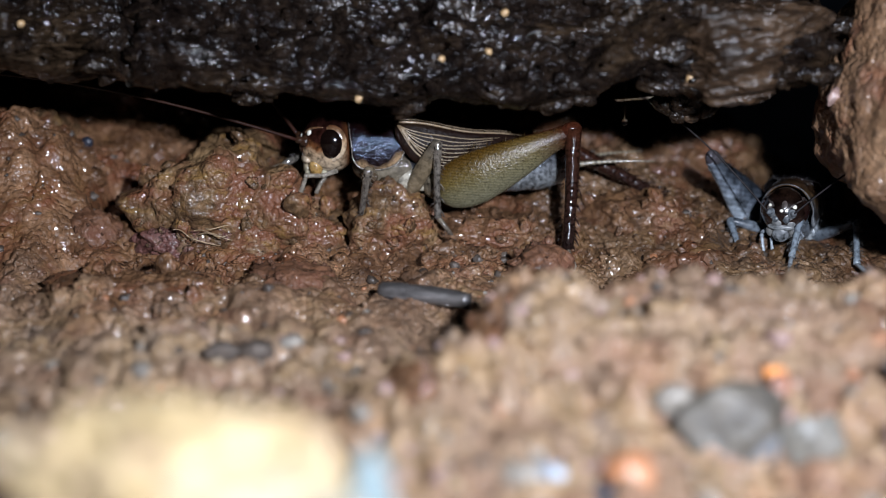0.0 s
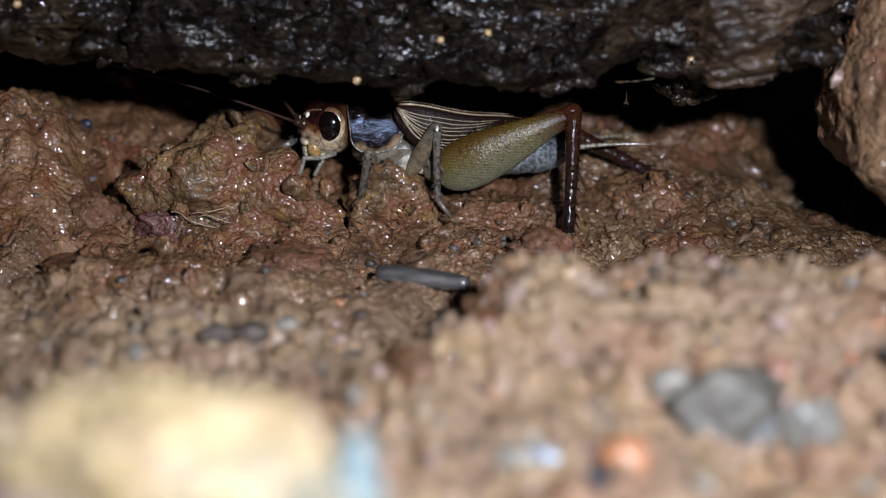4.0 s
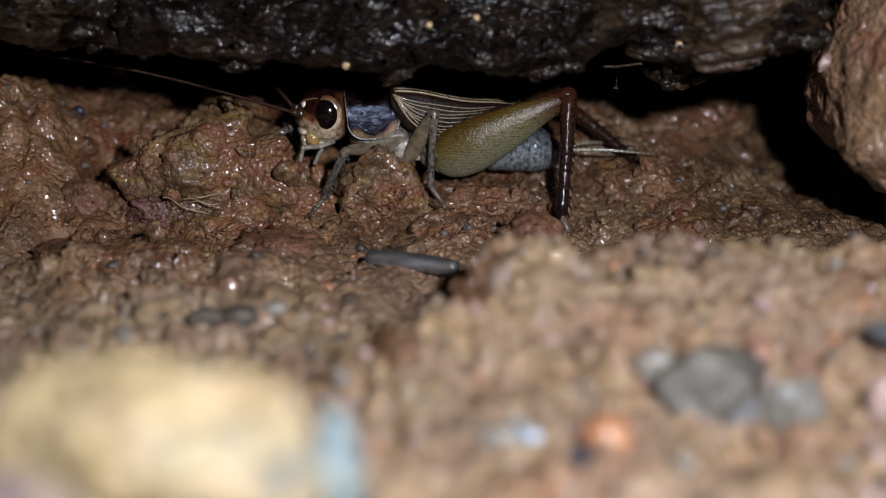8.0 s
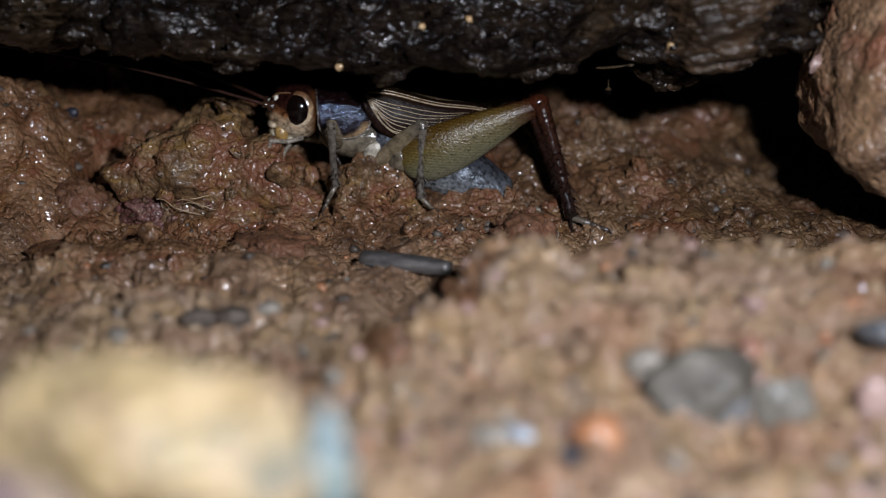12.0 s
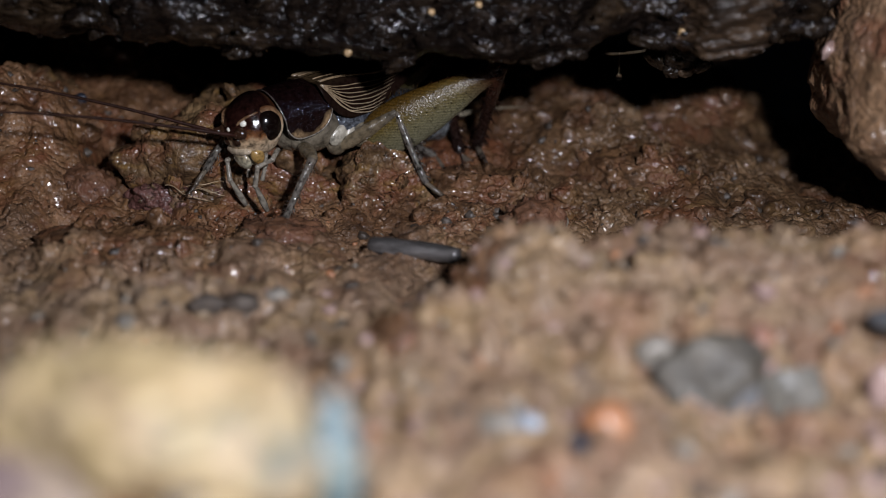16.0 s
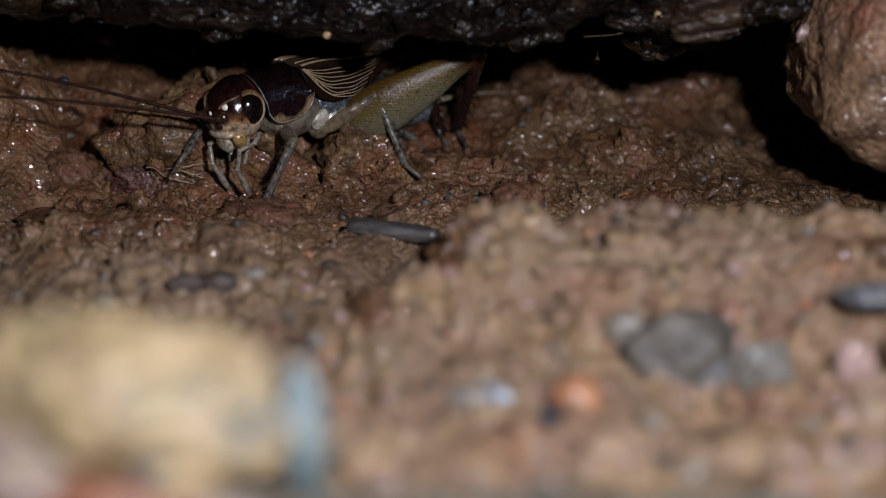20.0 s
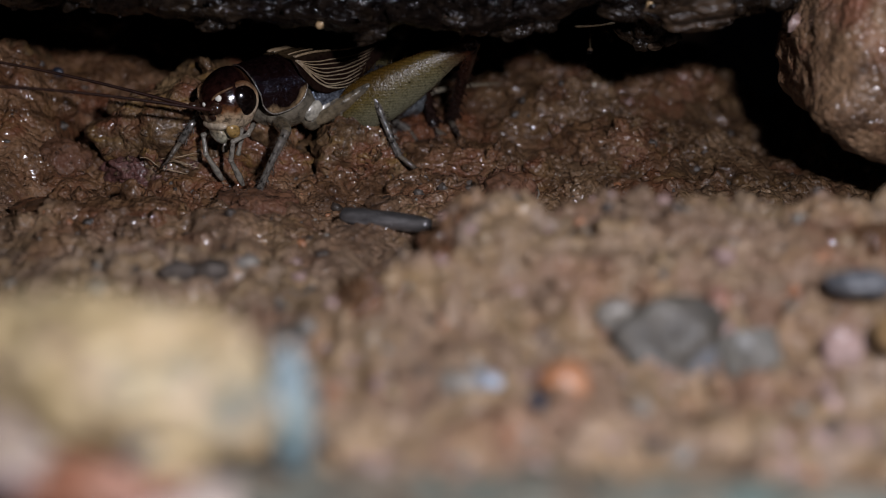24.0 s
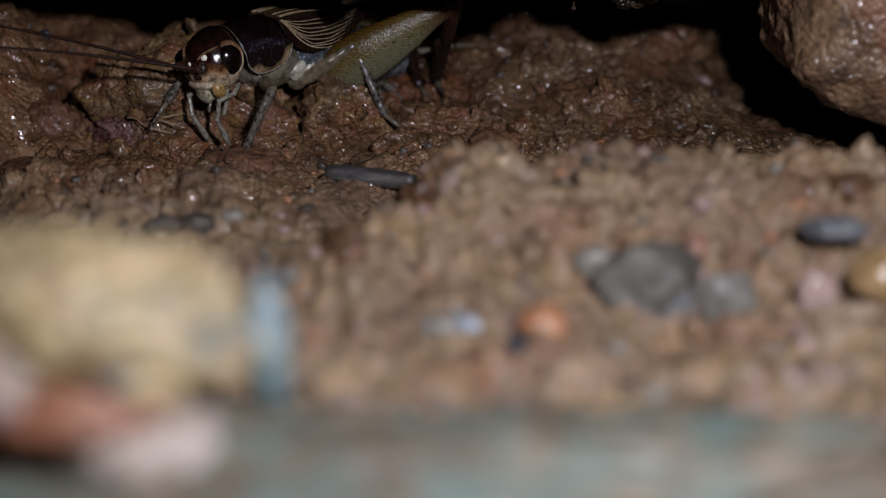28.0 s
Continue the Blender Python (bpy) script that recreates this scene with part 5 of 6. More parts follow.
stone("stone", "greenish-grey wedge-shaped pebble beside the dark grey pebble", "stone", WEDGE_STONE, (22.9, -41.8, 0.3), (2.2, 1.5, 2.7), 47, 0.12, 4, turn=(0, -20, 0), group="pebbles on the mud")
stone("stone", "small red pebble above the grey pebble", "stone", RED_STONE, (21.1, -39.8, 3.6), (0.9, 0.8, 1.0), 48, 0.12, 3, 4, group="pebbles on the mud")
stone("stone", "small white pebble beside the grey pebble", "stone", PALE_STONE, (14.7, -39.2, 2.6), (1.5, 1.0, 1.1), 49, 0.12, 3, 4, group="pebbles on the mud")
stone("stone", "small orange pebble in the mud", "stone", ORANGE_STONE, (10.9, -47.2, 1.3), (1.7, 1.2, 1.4), 50, 0.12, 3, 4, group="pebbles on the mud")
stone("stone", "small blue-white quartz pebble in the mud", "stone", WHITE_STONE, (6.3, -46.9, 1.2), (0.9, 0.8, 0.6), 51, 0.12, 3, 4, group="pebbles on the mud")
stone("stone", "pale flat pebble in the mud", "stone", PALE_STONE, (4.8, -46.2, 0.9), (1.8, 1.0, 0.8), 52, 0.12, 3, 4, group="pebbles on the mud")
stone("stone", "small dark pebble in the mud", "stone", BLACK_SEED, (9.1, -48.2, 0.5), (0.7, 0.6, 0.6), 53, 0.12, 3, 4, group="pebbles on the mud")
stone("stone", "dark grey lumpy pebble in the mud", "stone", DARK_PEBBLE, (-13.8, -27.0, 1.6), (1.5, 1.0, 0.9), 54, 0.15, 3, 4, group="pebbles on the mud")
stone("stone", "dark grey lumpy pebble in the mud", "stone", DARK_PEBBLE, (-16.3, -27.2, 1.5), (1.4, 1.0, 0.8), 55, 0.15, 3, 4, group="pebbles on the mud")
stone("stone", "pale pebble in the mud", "stone", PALE_STONE, (-11.3, -25.7, 1.7), (1.0, 0.8, 0.7), 56, 0.12, 3, 4, group="pebbles on the mud")
stone("stone", "pink pebble on the ridge side", "stone", PINK_STONE, (28.3, -42.5, 1.4), (1.3, 1.0, 1.9), 57, 0.12, 3, 4, group="pebbles on the mud")
stone("stone", "golden-brown round pebble on the ridge side", "stone", GOLD_GRAIN, (32.2, -42.5, 2.6), (1.9, 1.6, 1.8), 58, 0.1, 2, 4, group="pebbles on the mud")
stone("stone", "slate-blue flat pebble on the ridge side", "stone", SLATE_STONE, (30.5, -38.5, 4.6), (2.4, 1.4, 0.9), 59, 0.12, 3, 4, group="pebbles on the mud")
stone("stone", "tiny dark blue grain on the ridge", "stone", BLACK_SEED, (19.0, -33.0, ground_at(19, -33) + 0.2), (0.5, 0.5, 0.5), 60, 0.1, 2, 3, group="pebbles on the mud")
stone("stone", "tiny white quartz grain on the ridge", "stone", WHITE_STONE, (23.2, -33.0, ground_at(23.2, -33) + 0.2), (0.65, 0.6, 0.6), 61, 0.1, 2, 3, group="pebbles on the mud")
stone("stone", "small pale wet stone near the hind foot", "stone", PALE_STONE, (11.3, -3.2, 1.2), (1.0, 0.8, 0.8), 62, 0.15, 3, 4, group="pebbles on the mud")
stone("seed", "round black seed stuck to the bank", "seed", BLACK_SEED, (-36.4, 11.6, ground_at(-36.4, 11.6) + 0.35), (0.62, 0.5, 0.6), 63, 0.08, 0, 4)


def twig_shape():
    run = curve([(-3.9, 0.2, 0.0), (-1.5, -0.1, 0.12), (1.2, 0.1, 0.05), (3.9, -0.1, -0.05)], 24)
    v, f = tube(run, (0.72, 0.85, 0.78, 0.82, 0.7), 18)
    r = 1 + 0.1 * fbm(v * np.array((0.4, 1, 1)), 0.5, 3, 0.5, 71)
    v[:, 1:] *= r[:, None]
    return v, f


twig = tagged(part("twig", twig_shape(), TWIG), "short dark grey wet twig lying on the mud", "twig")
twig.matrix_world = pose(-0.0016, -0.0118, 0.0010, 0, 2, -16)


def fibre(at, length, heading, seed):
    rng = np.random.default_rng(seed)
    pts = [(0, 0, 0), (length * 0.35, rng.uniform(-0.4, 0.4), rng.uniform(-0.1, 0.3)), (length * 0.7, rng.uniform(-0.5, 0.5), rng.uniform(-0.2, 0.2)), (length, 0, 0)]
    ob = tagged(part("plant_fibre", tube(curve(pts, 12), (0.05, 0.06, 0.03), 6), STRAW), "thin pale dry plant fibre on the clod", "fibre", "fibres on the clod")
    ob.matrix_world = pose(at[0] * MM, at[1] * MM, at[2] * MM, 0, heading[1], heading[0])


for n, (x, z, hd) in enumerate(((-25.6, 4.2, 4), (-25.0, 3.9, 10), (-25.9, 3.5, 14), (-24.5, 4.5, -4), (-27.5, 4.4, 25))):
    fibre((x + 2.2, -0.6 - 0.1 * n, z - 0.3), 3.4 - 0.3 * n, (-6 + 3 * n, hd), n)

# the broken, layered end of the log
block_v, block_f = lump_shape((8.2, 5.0, 5.0), 77, 0.25, 0.9, 5, 6, 0.03)
layers = fbm(block_v * np.array((0.12, 0.25, 1.0)) + 0.02 * block_v[:, :1], 1.1, 3, 0.5, 78)
block_v = block_v * (1 + 0.07 * layers)[:, None] + 0.25 * billow(block_v * np.array((0.4, 1, 1)), 1.2, 2, 0.5, 79)[:, None] * np.array((0, -0.6, 0.4))
terrace = (block_v[:, 2] - 0.24 * block_v[:, 0]) / 1.25 + 0.7 * fbm(block_v * np.array((0.25, 0.3, 0.8)), 2.2, 3, 0.55, 80)
block_v[:, 1] -= 0.75 * (terrace % 1.0 - 0.5) + 0.5 * np.maximum(0, fbm(block_v * np.array((0.5, 1, 1)), 2.0, 3, 0.6, 81))
block = part("broken_end", (block_v, block_f), BROWN_WOOD, log, "lighter brown layered broken wood")
block.location = Vector((26.0, -5.6, 21.6)) * MM

# droplets and grains on the log
log_v = log_surface()[0].reshape(-1, 3)
rng = np.random.default_rng(5)
face = np.where((np.abs(log_v[:, 0]) < 42) & (log_v[:, 1] < 1) & (log_v[:, 2] < 31) & (log_v[:, 2] > 15))[0]


# loose flakes of wood along the lip
for n in range(46):
    i = face[int(rng.integers(len(face)))]
    if log_v[i, 2] > log_edge(log_v[i:i + 1, 0])[0] + 8:
        continue
    size = rng.uniform(0.7, 2.2)
    flake_v, flake_f = lump_shape((size, 0.35, 0.4 + 0.25 * size), 720 + n % 8, 0.35, 0.6, 3, 3, 0.1)
    flake = part("wood_flake", (flake_v, flake_f), WET_WOOD, log)
    flake.location = Vector(log_v[i]) * MM
    flake.rotation_euler = (rng.uniform(-0.5, 0.3), rng.uniform(-0.35, 0.35), rng.uniform(-0.3, 0.3))


def beads(count, low, high, level=2, squash=0.75, lumpy=0.0):
    shapes = []
    for n, i in enumerate(rng.choice(face, count, replace=False)):
        r = low + (high - low) * rng.random() ** 2.5
        v, f = lump_shape((r, r * squash, r * 0.8), 500 + n % 9, 0.45, 0.8, 2, level, 0.1) if lumpy else blob((0, 0, 0), (r, r * squash, r), level)
        shapes.append((v + log_v[i] + np.array((0, -r * 0.3, -r * 0.1)), f))
    return join(*shapes)


tagged(part("water_droplets", beads(150, 0.1, 0.32, 3), WATER), "small clear water droplets on the wet log", "droplets", kind="stuff")
tagged(part("bark_crumbs", beads(110, 0.25, 0.9, 3, 0.7, 1.0), WET_WOOD), "dark wet crumbs clinging to the log", "crumbs", kind="stuff")
for x, z in ((-7.1, 17.3), (-0.3, 20.6), (3.9, 21.2), (21.0, 19.0), (22.5, 18.6), (-24.0, 23.0), (-36.0, 23.5), (5.3, 24.5)):
    i = face[np.argmin((log_v[face, 0] - x) ** 2 + (log_v[face, 2] - z) ** 2)]
    p = log_v[i]
    stone("sand_grain", "tiny golden sand grain stuck to the log", "grain", GOLD_GRAIN, (p[0], p[1] - 0.1, p[2]), (0.38, 0.35, 0.38), 80 + i % 7, 0.15, 2, 3, group="grains on the log")
for n, (x, y, z, r) in enumerate(((21.6, 0.0, 14.9, 1.0), (22.8, -0.5, 14.8, 0.9), (20.3, 0.5, 15.7, 1.2), (24.2, -0.5, 15.3, 0.9), (22.0, -1.0, 16.3, 1.7))):
    stone("wood_crumb", "rotten wood crumb hanging under the log", "crumb", BROWN_WOOD if n == 1 else WET_WOOD, (x, y, z), (r, r, r * 0.9), 90 + n, 0.25, 3, 4, group="crumbs under the log")


def thread(points, label, thick=0.012):
    return tagged(part("silk_thread", tube(curve(points, 10), (thick,), 5), STRAW), label, "thread", "silk threads")


thread([(14.9, -6.1, 16.95), (16.4, -6.3, 17.04), (18.1, -6.6, 17.3)], "fine silk thread under the log", 0.015)
thread([(17.3, 4.0, 17.8), (17.3, 4.0, 15.6), (17.3, 4.0, 13.7)], "fine silk thread with a hanging droplet")
drop = tagged(part("water_droplet", blob((0, 0, 0), (0.3, 0.3, 0.33), 3), WATER), "clear water droplet hanging from a silk thread", "droplet")
drop.matrix_world = pose(0.0173, 0.0040, 0.0134)


# loose crumbs and grit, too many to count
def scatter(count, low, high, area, seed, level=2, power=2.2):
    g = np.random.default_rng(seed)
    shapes = []
    base = [lump_shape((1, 1, 1), 300 + seed * 10 + n, 0.35, 0.7, 2, level, 0.12) for n in range(5)]
    x, y = g.uniform(area[0], area[1], count), g.uniform(area[2], area[3], count)
    clump = fbm(np.stack([x, y, 0 * x], 1), 6.0, 2, 0.5, seed)
    x, y = x[clump > -0.25], y[clump > -0.25]
    z = ground_height(x, y)
    for i in range(len(x)):
        r = low + (high - low) * g.random() ** power
        v, f = base[i % 5]
        a = g.uniform(0, 6.28)
        c, s = math.cos(a), math.sin(a)
        turn = np.array(((c, -s, 0), (s, c, 0), (0, 0, 1)))
        shapes.append(((v * np.array((1, 0.85, 0.8)) * r) @ turn.T + (x[i], y[i], z[i] - 0.15 * r), f))
    return join(*shapes)


tagged(part("mud_crumbs", scatter(2200, 0.2, 1.3, (-48, 46, -24, 30), 1, 3), MUD), "wet brown mud crumbs all over the ground", "crumbs", kind="stuff")
tagged(part("mud_crumbs", scatter(900, 0.3, 1.3, (-30, 36, -62, -24), 2, 2), MUD), "wet brown mud crumbs on the open mud", "crumbs", kind="stuff")
tagged(part("pale_grit", scatter(130, 0.3, 1.0, (-30, 40, -62, -24), 11, 2), PALE_STONE), "pale grit in the dry front earth", "grit", kind="stuff")
tagged(part("ochre_grit", scatter(120, 0.3, 1.1, (-30, 40, -62, -24), 12, 2), OCHRE_GRIT), "ochre grit in the dry front earth", "grit", kind="stuff")
tagged(part("pink_grit", scatter(200, 0.3, 1.0, (-30, 40, -62, -24), 13, 2), PINK_STONE), "pinkish grit in the dry front earth", "grit", kind="stuff")
tagged(part("dark_grit", scatter(90, 0.25, 0.8, (-30, 40, -62, -24), 14, 2), DARK_PEBBLE), "dark grit in the dry front earth", "grit", kind="stuff")
tagged(part("fine_crumbs", scatter(4200, 0.1, 0.5, (-40, 38, -15, 14), 21, 2), MUD), "fine wet mud crumbs round the crickets", "crumbs", kind="stuff")
tagged(part("dark_grains", scatter(90, 0.2, 0.6, (10.5, 16.5, -11, -5), 22, 2, power=1.2), DARK_PEBBLE), "cluster of dark grains beside the reddish lump", "grains", kind="stuff")
tagged(part("dark_grains", scatter(50, 0.2, 0.55, (-22.5, -17.5, -6, -1.5), 23, 2, power=1.2), DARK_PEBBLE), "cluster of dark grains at the foot of the bank", "grains", kind="stuff")
tagged(part("dark_crumbs", scatter(420, 0.15, 0.6, (-46, 46, -30, 20), 3), DARK_PEBBLE), "tiny dark crumbs in the mud", "crumbs", kind="stuff")
tagged(part("pale_grit", scatter(200, 0.12, 0.45, (-34, 36, -55, -4), 4), PALE_STONE), "tiny pale grit in the mud", "grit", kind="stuff")
tagged(part("orange_grit", scatter(160, 0.15, 0.7, (-34, 36, -60, 2), 6), ORANGE_STONE), "tiny orange grit in the mud", "grit", kind="stuff")

# ---- the animals ----
tan_cricket, tan_book = build_cricket(TAN_STYLE, "cricket", "tan cricket with olive hind thighs under the wet log")
grey_cricket, grey_book = build_cricket(GREY_STYLE, "cricket", "dark blue-grey mottled cricket running over the mud")


def build_mite():
    root = tagged(new("mite"), "tiny bright orange mite crawling on the mud", "mite")
    skin = chitin("mite_skin", [(0.0, (0.6, 0.2, 0.05)), (1.0, (0.75, 0.3, 0.09))], "Z", (-1, 1), 0.1, rough=0.3)
    part("body", blob((0, 0, 0.45), (0.8, 0.6, 0.5), 3), skin, root)
    part("mouthparts", blob((0.85, 0, 0.35), (0.25, 0.2, 0.18), 2), skin, root)
    for s in (1, -1):
        for n in range(4):
            x = 0.5 - 0.33 * n
            part("leg", tube(curve([(x, s * 0.4, 0.4), (x * 1.2, s * 0.85, 0.6), (x * 1.5, s * 1.15, 0.0)], 7), (0.07, 0.06, 0.04), 5), skin, root)
    return root


mite = build_mite()


def stand(body, style, spread_=1.0, hind_up=2.4, hind_back=-15.5, changes=None):
    """Where the feet rest for a body pose: knee, ankle and toe of each leg in the world (mm)."""
    m = body_pose(*body)
    size = style["scale"]
    legs = {}
    for s in (1, -1):
        for pair, knee, foot, toe in (("front", (4.0, 4.6, 0.4), (4.6, 5.6), (1.6, 1.0)), ("middle", (-3.6, 5.6, 1.6), (-4.2, 7.4), (-1.6, 2.0)),
                                      ("hind", (hind_back - 2.0, 4.6, hind_up), (hind_back - 1.5, 11.0), (-3.0, 1.6))):
            k = m @ (Vector((knee[0], s * knee[1] * spread_, knee[2])) * size * MM) / MM
            a = m @ (Vector((foot[0], s * foot[1] * spread_, 0)) * size * MM) / MM
            t = m @ (Vector((foot[0] + toe[0], s * (foot[1] + toe[1]) * spread_, 0)) * size * MM) / MM
            a.z, t.z = ground_at(a.x, a.y) + 0.9 * size, ground_at(t.x, t.y) + 0.15
            legs[pair, s] = (k, a, t)
    legs.update(changes or {})
    return legs


F, M, H = ("front", 1), ("middle", 1), ("hind", 1)
FR, MR, HR = ("front", -1), ("middle", -1), ("hind", -1)


def tan_states():
    """The tan cricket: it rests, shuffles back and droops its tail, then steps out, turns its face and stays."""
    rest = {F: ((-6.8, 2.5, 9.5), (-7.9, 2.0, 3.8), (-8.5, 1.9, 1.8)), M: ((-1.2, 2.5, 12.2), (-0.5, 1.8, 4.6), (2.0, 1.3, 1.2)),
            H: ((12.3, 2.5, 11.7), (11.7, 0.0, 2.0), (12.0, -1.2, 0.7)), FR: ((-13.3, 8.0, 10.6), (-15.6, 6.0, 8.9), (-18.4, 5.4, 8.0)),
            HR: ((14.2, 9.0, 7.5), (22.6, 8.6, 4.6), (25.4, 6.6, 3.5))}
    poised = {F: ((-8.1, -0.7, 8.5), (-10.6, 2.2, 3.2), (-12.3, -1.2, 1.5)), M: ((-0.5, 2.5, 12.0), (-0.3, 1.8, 4.5), (2.0, 0.8, 1.3)),
              H: ((13.5, 2.5, 12.0), (12.0, 0.0, 2.2), (12.6, -0.8, 0.9)), FR: ((-13.3, 8.0, 10.4), (-15.4, 6.0, 8.7), (-18.6, 5.4, 8.0)),
              HR: ((15.3, 9.0, 6.3), (20.9, 8.0, 4.8), (24.3, 5.8, 3.3))}
    back = {F: ((-7.0, 2.0, 9.9), (-10.2, 1.5, 5.1), (-12.1, 3.0, 2.5)), M: ((0.1, 2.5, 12.1), (-0.1, 1.8, 4.7), (1.9, 0.9, 1.3)),
            H: ((12.7, 2.5, 13.6), (12.9, 0.5, 2.8), (16.9, -2.2, 0.8)), FR: ((-13.2, 10.0, 9.7), (-16.4, 12.0, 7.1), (-19.9, 16.7, 6.3)),
            HR: ((17.0, 12.0, 6.0), (22.3, 9.0, 4.0), (26.3, 6.6, 2.8))}
    drooped = {F: ((-5.3, 2.0, 10.1), (-7.8, 1.2, 4.3), (-10.9, 0.5, 1.4)), M: ((1.2, 2.5, 12.2), (0.6, 1.8, 4.7), (1.4, 1.2, 1.6)),
               H: ((14.6, 2.5, 15.4), (14.2, 0.5, 3.4), (17.2, -2.4, 0.7)), FR: ((-11.4, 10.0, 10.2), (-15.8, 12.0, 7.4), (-19.7, 16.9, 6.4)),
               HR: ((18.5, 12.0, 6.0), (23.0, 9.0, 4.3), (27.1, 6.9, 3.1))}
    forward = {F: ((-8.6, -4.5, 9.0), (-8.6, 0.6, 5.0), (-10.4, 0.2, 1.6)), M: ((-2.4, 2.5, 11.9), (-0.6, 1.5, 3.6), (1.7, 1.5, 1.3)),
               H: ((11.9, 2.5, 13.7), (13.7, 0.5, 1.9), (17.9, -2.1, 0.9)), FR: ((-17.0, 10.0, 9.1), (-19.2, 12.0, 7.1), (-20.9, 14.8, 5.8)),
               HR: ((10.4, 9.0, 4.7), (13.2, 8.0, 2.8), (17.3, 8.0, 3.2))}
    stepping = {F: ((-9.0, 1.5, 8.0), (-9.7, 0.5, 2.4), (-10.4, -0.7, 1.2)), M: ((-2.7, 2.5, 11.9), (-1.1, 1.8, 5.1), (1.9, 1.5, 1.3)),
                H: ((11.5, 2.8, 13.6), (13.5, 0.5, 2.4), (17.1, -2.5, 0.6)), FR: ((-18.6, 9.0, 9.6), (-19.4, 11.0, 8.1), (-19.9, 11.0, 7.2)),
                HR: ((7.2, 10.0, 8.8), (11.5, 10.0, 5.4), (15.6, 11.8, 5.2))}
    turned = {F: ((-8.8, -1.0, 10.1), (-9.7, -1.5, 2.9), (-10.5, -2.5, 1.1)), M: ((-3.5, 2.0, 11.6), (-1.8, 1.8, 4.8), (2.1, 1.0, 1.3)),
              H: ((6.4, 10.0, 12.4), (5.6, 4.0, 3.4), (9.6, 4.6, 2.6)), FR: ((-20.0, 3.0, 10.6), (-22.4, 5.0, 6.4), (-24.6, 7.8, 4.1)),
              HR: ((4.2, 14.0, 8.3), (5.8, 10.0, 5.6), (9.8, 8.4, 4.1))}
    facing = {F: ((-10.6, -4.6, 8.1), (-13.6, -6.2, 1.7), (-14.3, -8.0, 0.5)), M: ((-3.2, 2.6, 10.6), (-1.0, 1.7, 3.7), (1.8, 0.6, 1.6)),
              H: ((6.4, 4.8, 13.0), (3.9, 10.0, 5.5), (5.7, 3.0, 3.8)), FR: ((-19.0, 0.0, 14.0), (-21.4, -1.0, 5.6), (-22.2, -2.2, 4.4)),
              MR: ((-3.4, 8.0, 7.9), (-0.3, 9.0, 4.7), (0.3, 7.9, 4.1)), HR: ((4.6, 14.0, 9.4), (2.2, 10.0, 4.6), (5.1, 6.8, 3.2))}
    out = ((-2, -11), (-40, -34))
    sway = ((2, -12), (-46, -28))
    ahead = ((-34, -20), (-41, -14))
    rows = [
        (0.0, (-5.4, 6.1, 10.2, 186, -3), (0, 0), 8, ((1, -9), (-40, -34)), rest),
        (1.0, (-5.4, 6.1, 10.2, 186, -3), (0, 0), 8, out, rest),
        (3.0, (-5.5, 6.1, 10.2, 186, -3), (0, 0), 8, sway, rest),
        (5.5, (-5.4, 6.1, 10.2, 186, -3), (0, 0), 8, out, rest),
        (7.6, (-5.3, 6.1, 10.2, 186, -3), (0, 0), 8, sway, rest),
        (7.9, (-4.9, 6.0, 10.1, 186, -3), (0, 3), 3, out, poised),
        (8.7, (-4.8, 6.0, 10.1, 186, -3), (0, 3), 1, sway, poised),
        (9.0, (-3.4, 5.6, 10.4, 184, -6), (0, 0), (-14, -8), ((5, 0), (-30, 0)), back),
        (9.3, (-2.2, 5.6, 10.5, 183, -7), (0, 0), (-17, -9), ((0, 4), (-30, -4)), drooped),
        (10.3, (-1.6, 5.6, 10.2, 183, -8), (0, 0), (-25, -10), ((4, 0), (-30, 0)), drooped),
        (11.3, (-1.6, 5.6, 10.2, 183, -8), (0, 0), (-22, -10), ((0, 2), (-34, -4)), drooped),
        (11.6, (-3.6, 5.5, 10.4, 183, -7), (0, 0), (-17, -9), ((0, 2), (-34, -4)), drooped),
        (12.0, (-6.9, 5.0, 10.4, 185, -6), (0, 0), (-13, -6), ((-6, -4), (-34, -4)), forward),
        (12.2, (-8.2, 5.2, 10.4, 188, -3), (0, 4), -9, ((-6, -8), (-34, -8)), forward),
        (12.5, (-8.0, 5.2, 10.2, 192, -2), (3, 8), 1, ((-10, -10), (-36, -10)), stepping),
        (13.6, (-9.4, 4.2, 10.3, 205, 4), (4, 8), 0, ((-24, -10), (-40, -8)), stepping),
        (14.5, (-10.8, 3.3, 10.3, 219, 9), (0, 4), -8, ahead, turned),
        (14.8, (-12.0, 2.9, 10.3, 219, 9), (8, 4), -6, ahead, facing),
        (15.0, (-12.6, 2.3, 10.2, 220, 8), (7, 5), -6, ahead, facing),
        (15.8, (-12.5, 2.3, 10.2, 220, 8), (7, 5), -6, ((-37.6, -15.3), (-43.7, -20.5)), facing),
        (17.0, (-12.4, 2.2, 10.1, 220, 8), (7, 5), -6, ((-36.6, -15.8), (-44.7, -20.1)), facing),
        (20.0, (-12.3, 2.1, 10.1, 220, 8), (7, 5), -6, ((-38.6, -14.8), (-42.7, -20.9)), facing),
        (24.0, (-12.3, 2.1, 10.0, 220, 8), (7, 5), -6, ((-37.1, -15.6), (-44.2, -20.3)), facing),
        (28.0, (-12.4, 2.0, 10.0, 221, 8), (7, 5), -6, ((-36.6, -15.8), (-44.7, -20.1)), facing),
    ]
    return [(t, b, h, a, f, stand(b, TAN_STYLE, changes=legs)) for t, b, h, a, f, legs in rows]


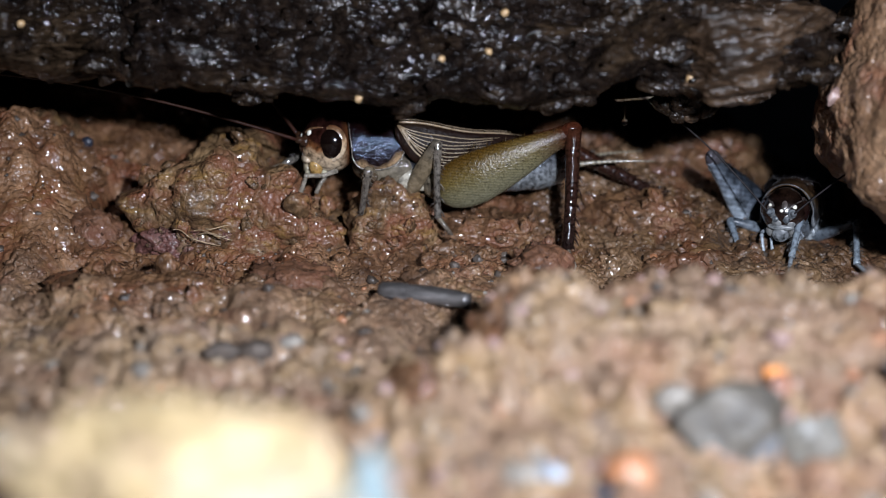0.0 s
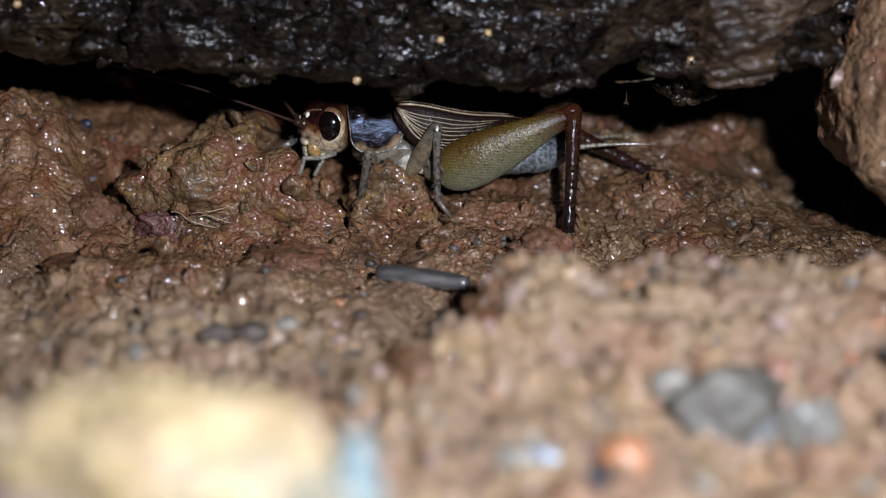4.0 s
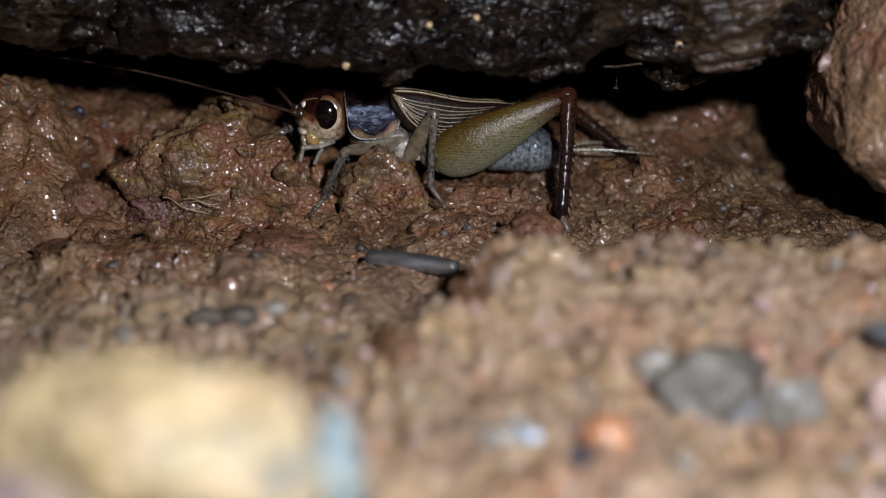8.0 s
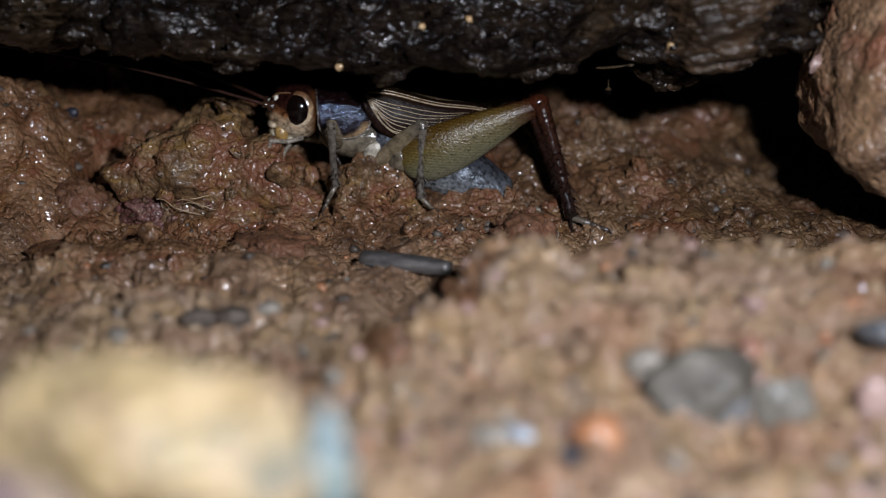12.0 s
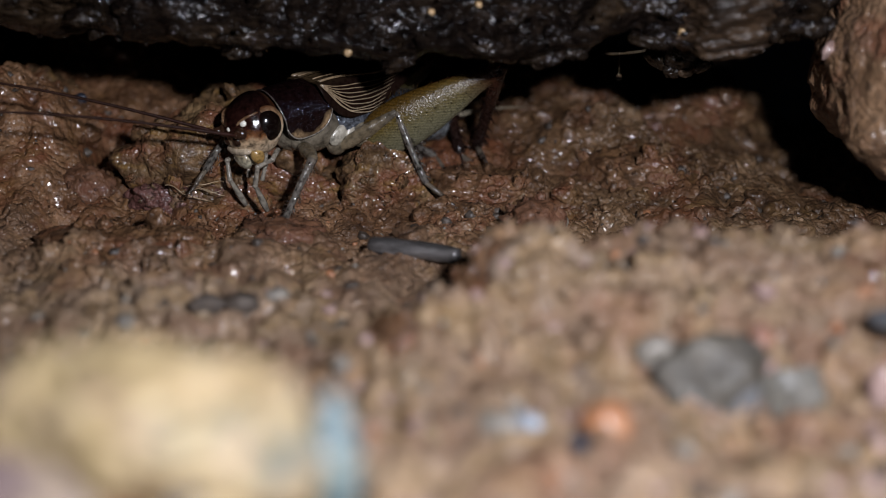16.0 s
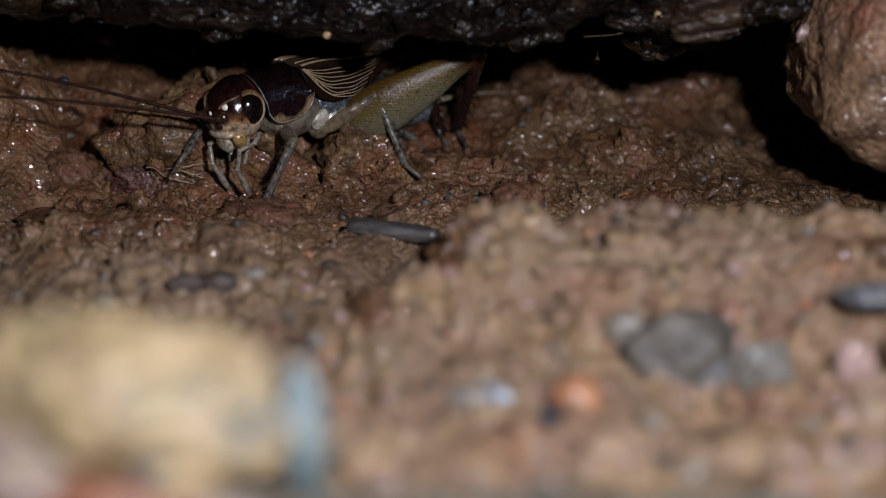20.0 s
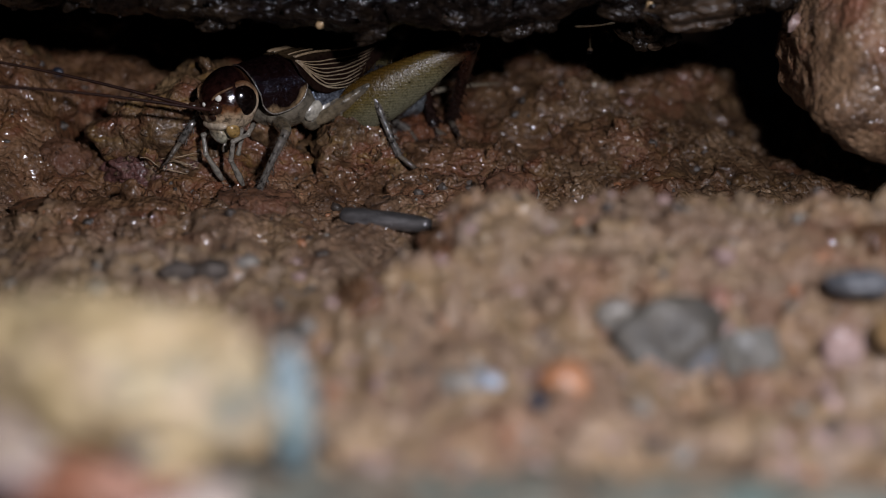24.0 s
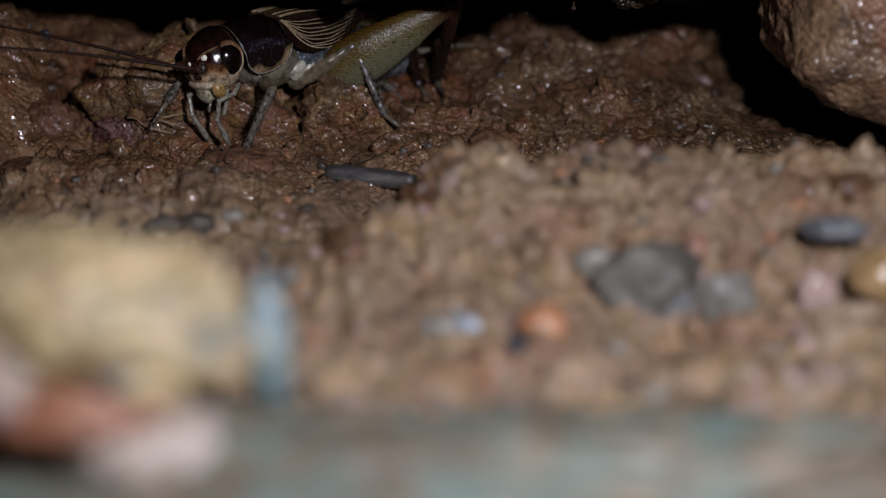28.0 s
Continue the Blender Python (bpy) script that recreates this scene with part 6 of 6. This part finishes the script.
def grey_states():
    """The grey cricket: it faces out of the gap, hops round, dashes past in front and runs off."""
    rows = [
        (0.0, (34.2, 5.1, 4.6, 246, -2), 5, -13, ((85, -35), (-95, -35))),
        (0.6, (34.2, 5.1, 4.6, 246, -2), 5, -13, ((80, -35), (-95, -35))),
        (0.8, (27.8, 2.4, 4.9, 214, 0), 4, -10, ((20, 6), (-30, 8))),
        (1.3, (27.5, 2.4, 4.9, 213, 0), 4, -10, ((22, 6), (-30, 8))),
        (1.5, (12.8, -4.9, 4.3, 197, -1), 0, -16.5, ((-10, -6), (-40, -10))),
        (2.0, (12.7, -4.9, 4.3, 196, -1), 0, -16.5, ((-6, -6), (-40, -10))),
        (2.1, (-2.2, -10.7, 4.2, 196, 0), 0, -16.5, ((-14, -12), (-30, -14))),
        (2.4, (-2.4, -10.7, 4.2, 196, 0), 0, -16.5, ((-14, -12), (-30, -14))),
        (2.6, (-15.4, -13.0, 4.6, 183, 2), 0, -16.5, ((0, -18), (-20, -22))),
        (3.0, (-15.9, -13.1, 4.6, 182, 2), 0, -16.5, ((5, -20), (-20, -20))),
        (3.3, (-16.1, -13.1, 4.6, 182, 2), 0, -16.5, ((5, -12), (-20, -6))),
        (3.46, (-33.0, -13.0, 5.0, 183, 0), 0, -16.5, ((0, -10), (-20, -10))),
        (3.54, (-33.4, -13.0, 5.0, 183, 0), 0, -16.5, ((0, -10), (-20, -10))),
        (3.75, (-62.0, -12.0, 4.6, 182, 0), 0, -16.5, ((0, -10), (-20, -10))),
        (28.0, (-62.0, -12.0, 4.6, 182, 0), 0, -16.5, ((0, -10), (-20, -10))),
    ]
    crouch = {HR: ((26.3, 2.8, 8.5), (30.5, 9.0, 5.5), (31.0, 11.5, 5.2)), MR: ((28.2, 8.4, 3.9), (26.9, 4.5, 1.6), (25.8, 3.5, 1.2)),
              FR: ((27.9, 3.9, 3.7), (28.4, 0.3, 1.3), (27.4, -1.8, 1.0)), F: ((33.5, -0.3, 4.7), (32.2, -2.8, 1.9), (31.6, -4.4, 1.2)),
              M: ((39.2, 1.4, 3.4), (38.3, -2.8, 1.2), (39.2, -5.0, 0.5))}
    landed = {F: ((23.0, 1.1, 3.5), (21.6, -2.3, 1.5), (20.6, -3.4, 1.0)), M: ((27.3, -2.2, 4.3), (24.6, -5.0, 1.8), (23.6, -6.2, 1.0)),
              H: ((37.6, 10.0, 6.2), (38.8, 5.0, 2.8), (38.4, 0.6, 1.8)), HR: ((29.0, 14.0, 6.5), (27.5, 9.5, 1.8), (26.6, 8.0, 1.0))}
    dash = {H: ((28.2, -7.5, 7.0), (35.3, -5.4, 6.7), (38.3, -4.5, 5.6)), HR: ((18.8, 9.1, 7.4), (22.0, 4.0, 4.6), (25.0, 3.5, 3.6))}
    low = {H: ((13.2, -12.0, 7.1), (18.3, -7.2, 4.3), (20.8, -6.0, 3.0)), HR: ((8.4, 1.2, 6.5), (11.5, 4.0, 4.0), (14.2, 4.6, 3.2))}
    run = {F: ((-17.8, -16.8, 6.0), (-21.4, -18.2, 3.4), (-22.8, -19.0, 2.6)), H: ((0.8, -14.2, 7.4), (2.2, -9.5, 2.0), (4.9, -9.0, 1.0)), HR: ((-3.5, -2.2, 7.0), (-0.5, 2.5, 4.0), (2.2, 3.0, 3.0))}
    poses = ((0.7, crouch), (1.4, landed), (2.05, dash), (2.5, low), (3.4, run), (99, None))
    return [(t, b, (0, 0), a, f, stand(b, GREY_STYLE, hind_back=back, hind_up=1.0, changes=next(p for limit, p in poses if t < limit))) for t, b, a, back, f in rows]


def mite_states():
    rows = []
    for t, x, y in ((0.0, 21.6, -37.0), (0.5, 22.6, -37.0), (1.0, 24.6, -37.0), (1.5, 25.6, -37.0), (2.0, 26.6, -37.0), (2.6, 27.6, -37.0), (3.2, 30.5, -37.2), (6.0, 40.0, -38.0), (28.0, 60.0, -40.0)):
        rows.append((t, pose(x * MM, y * MM, (ground_at(x, y) + 0.1) * MM, 0, 0, 0)))
    return rows


def motions():
    key_cricket(tan_cricket, tan_book, TAN_STYLE, tan_states())
    key_cricket(grey_cricket, grey_book, GREY_STYLE, grey_states())
    walk(mite, mite_states())


motions()
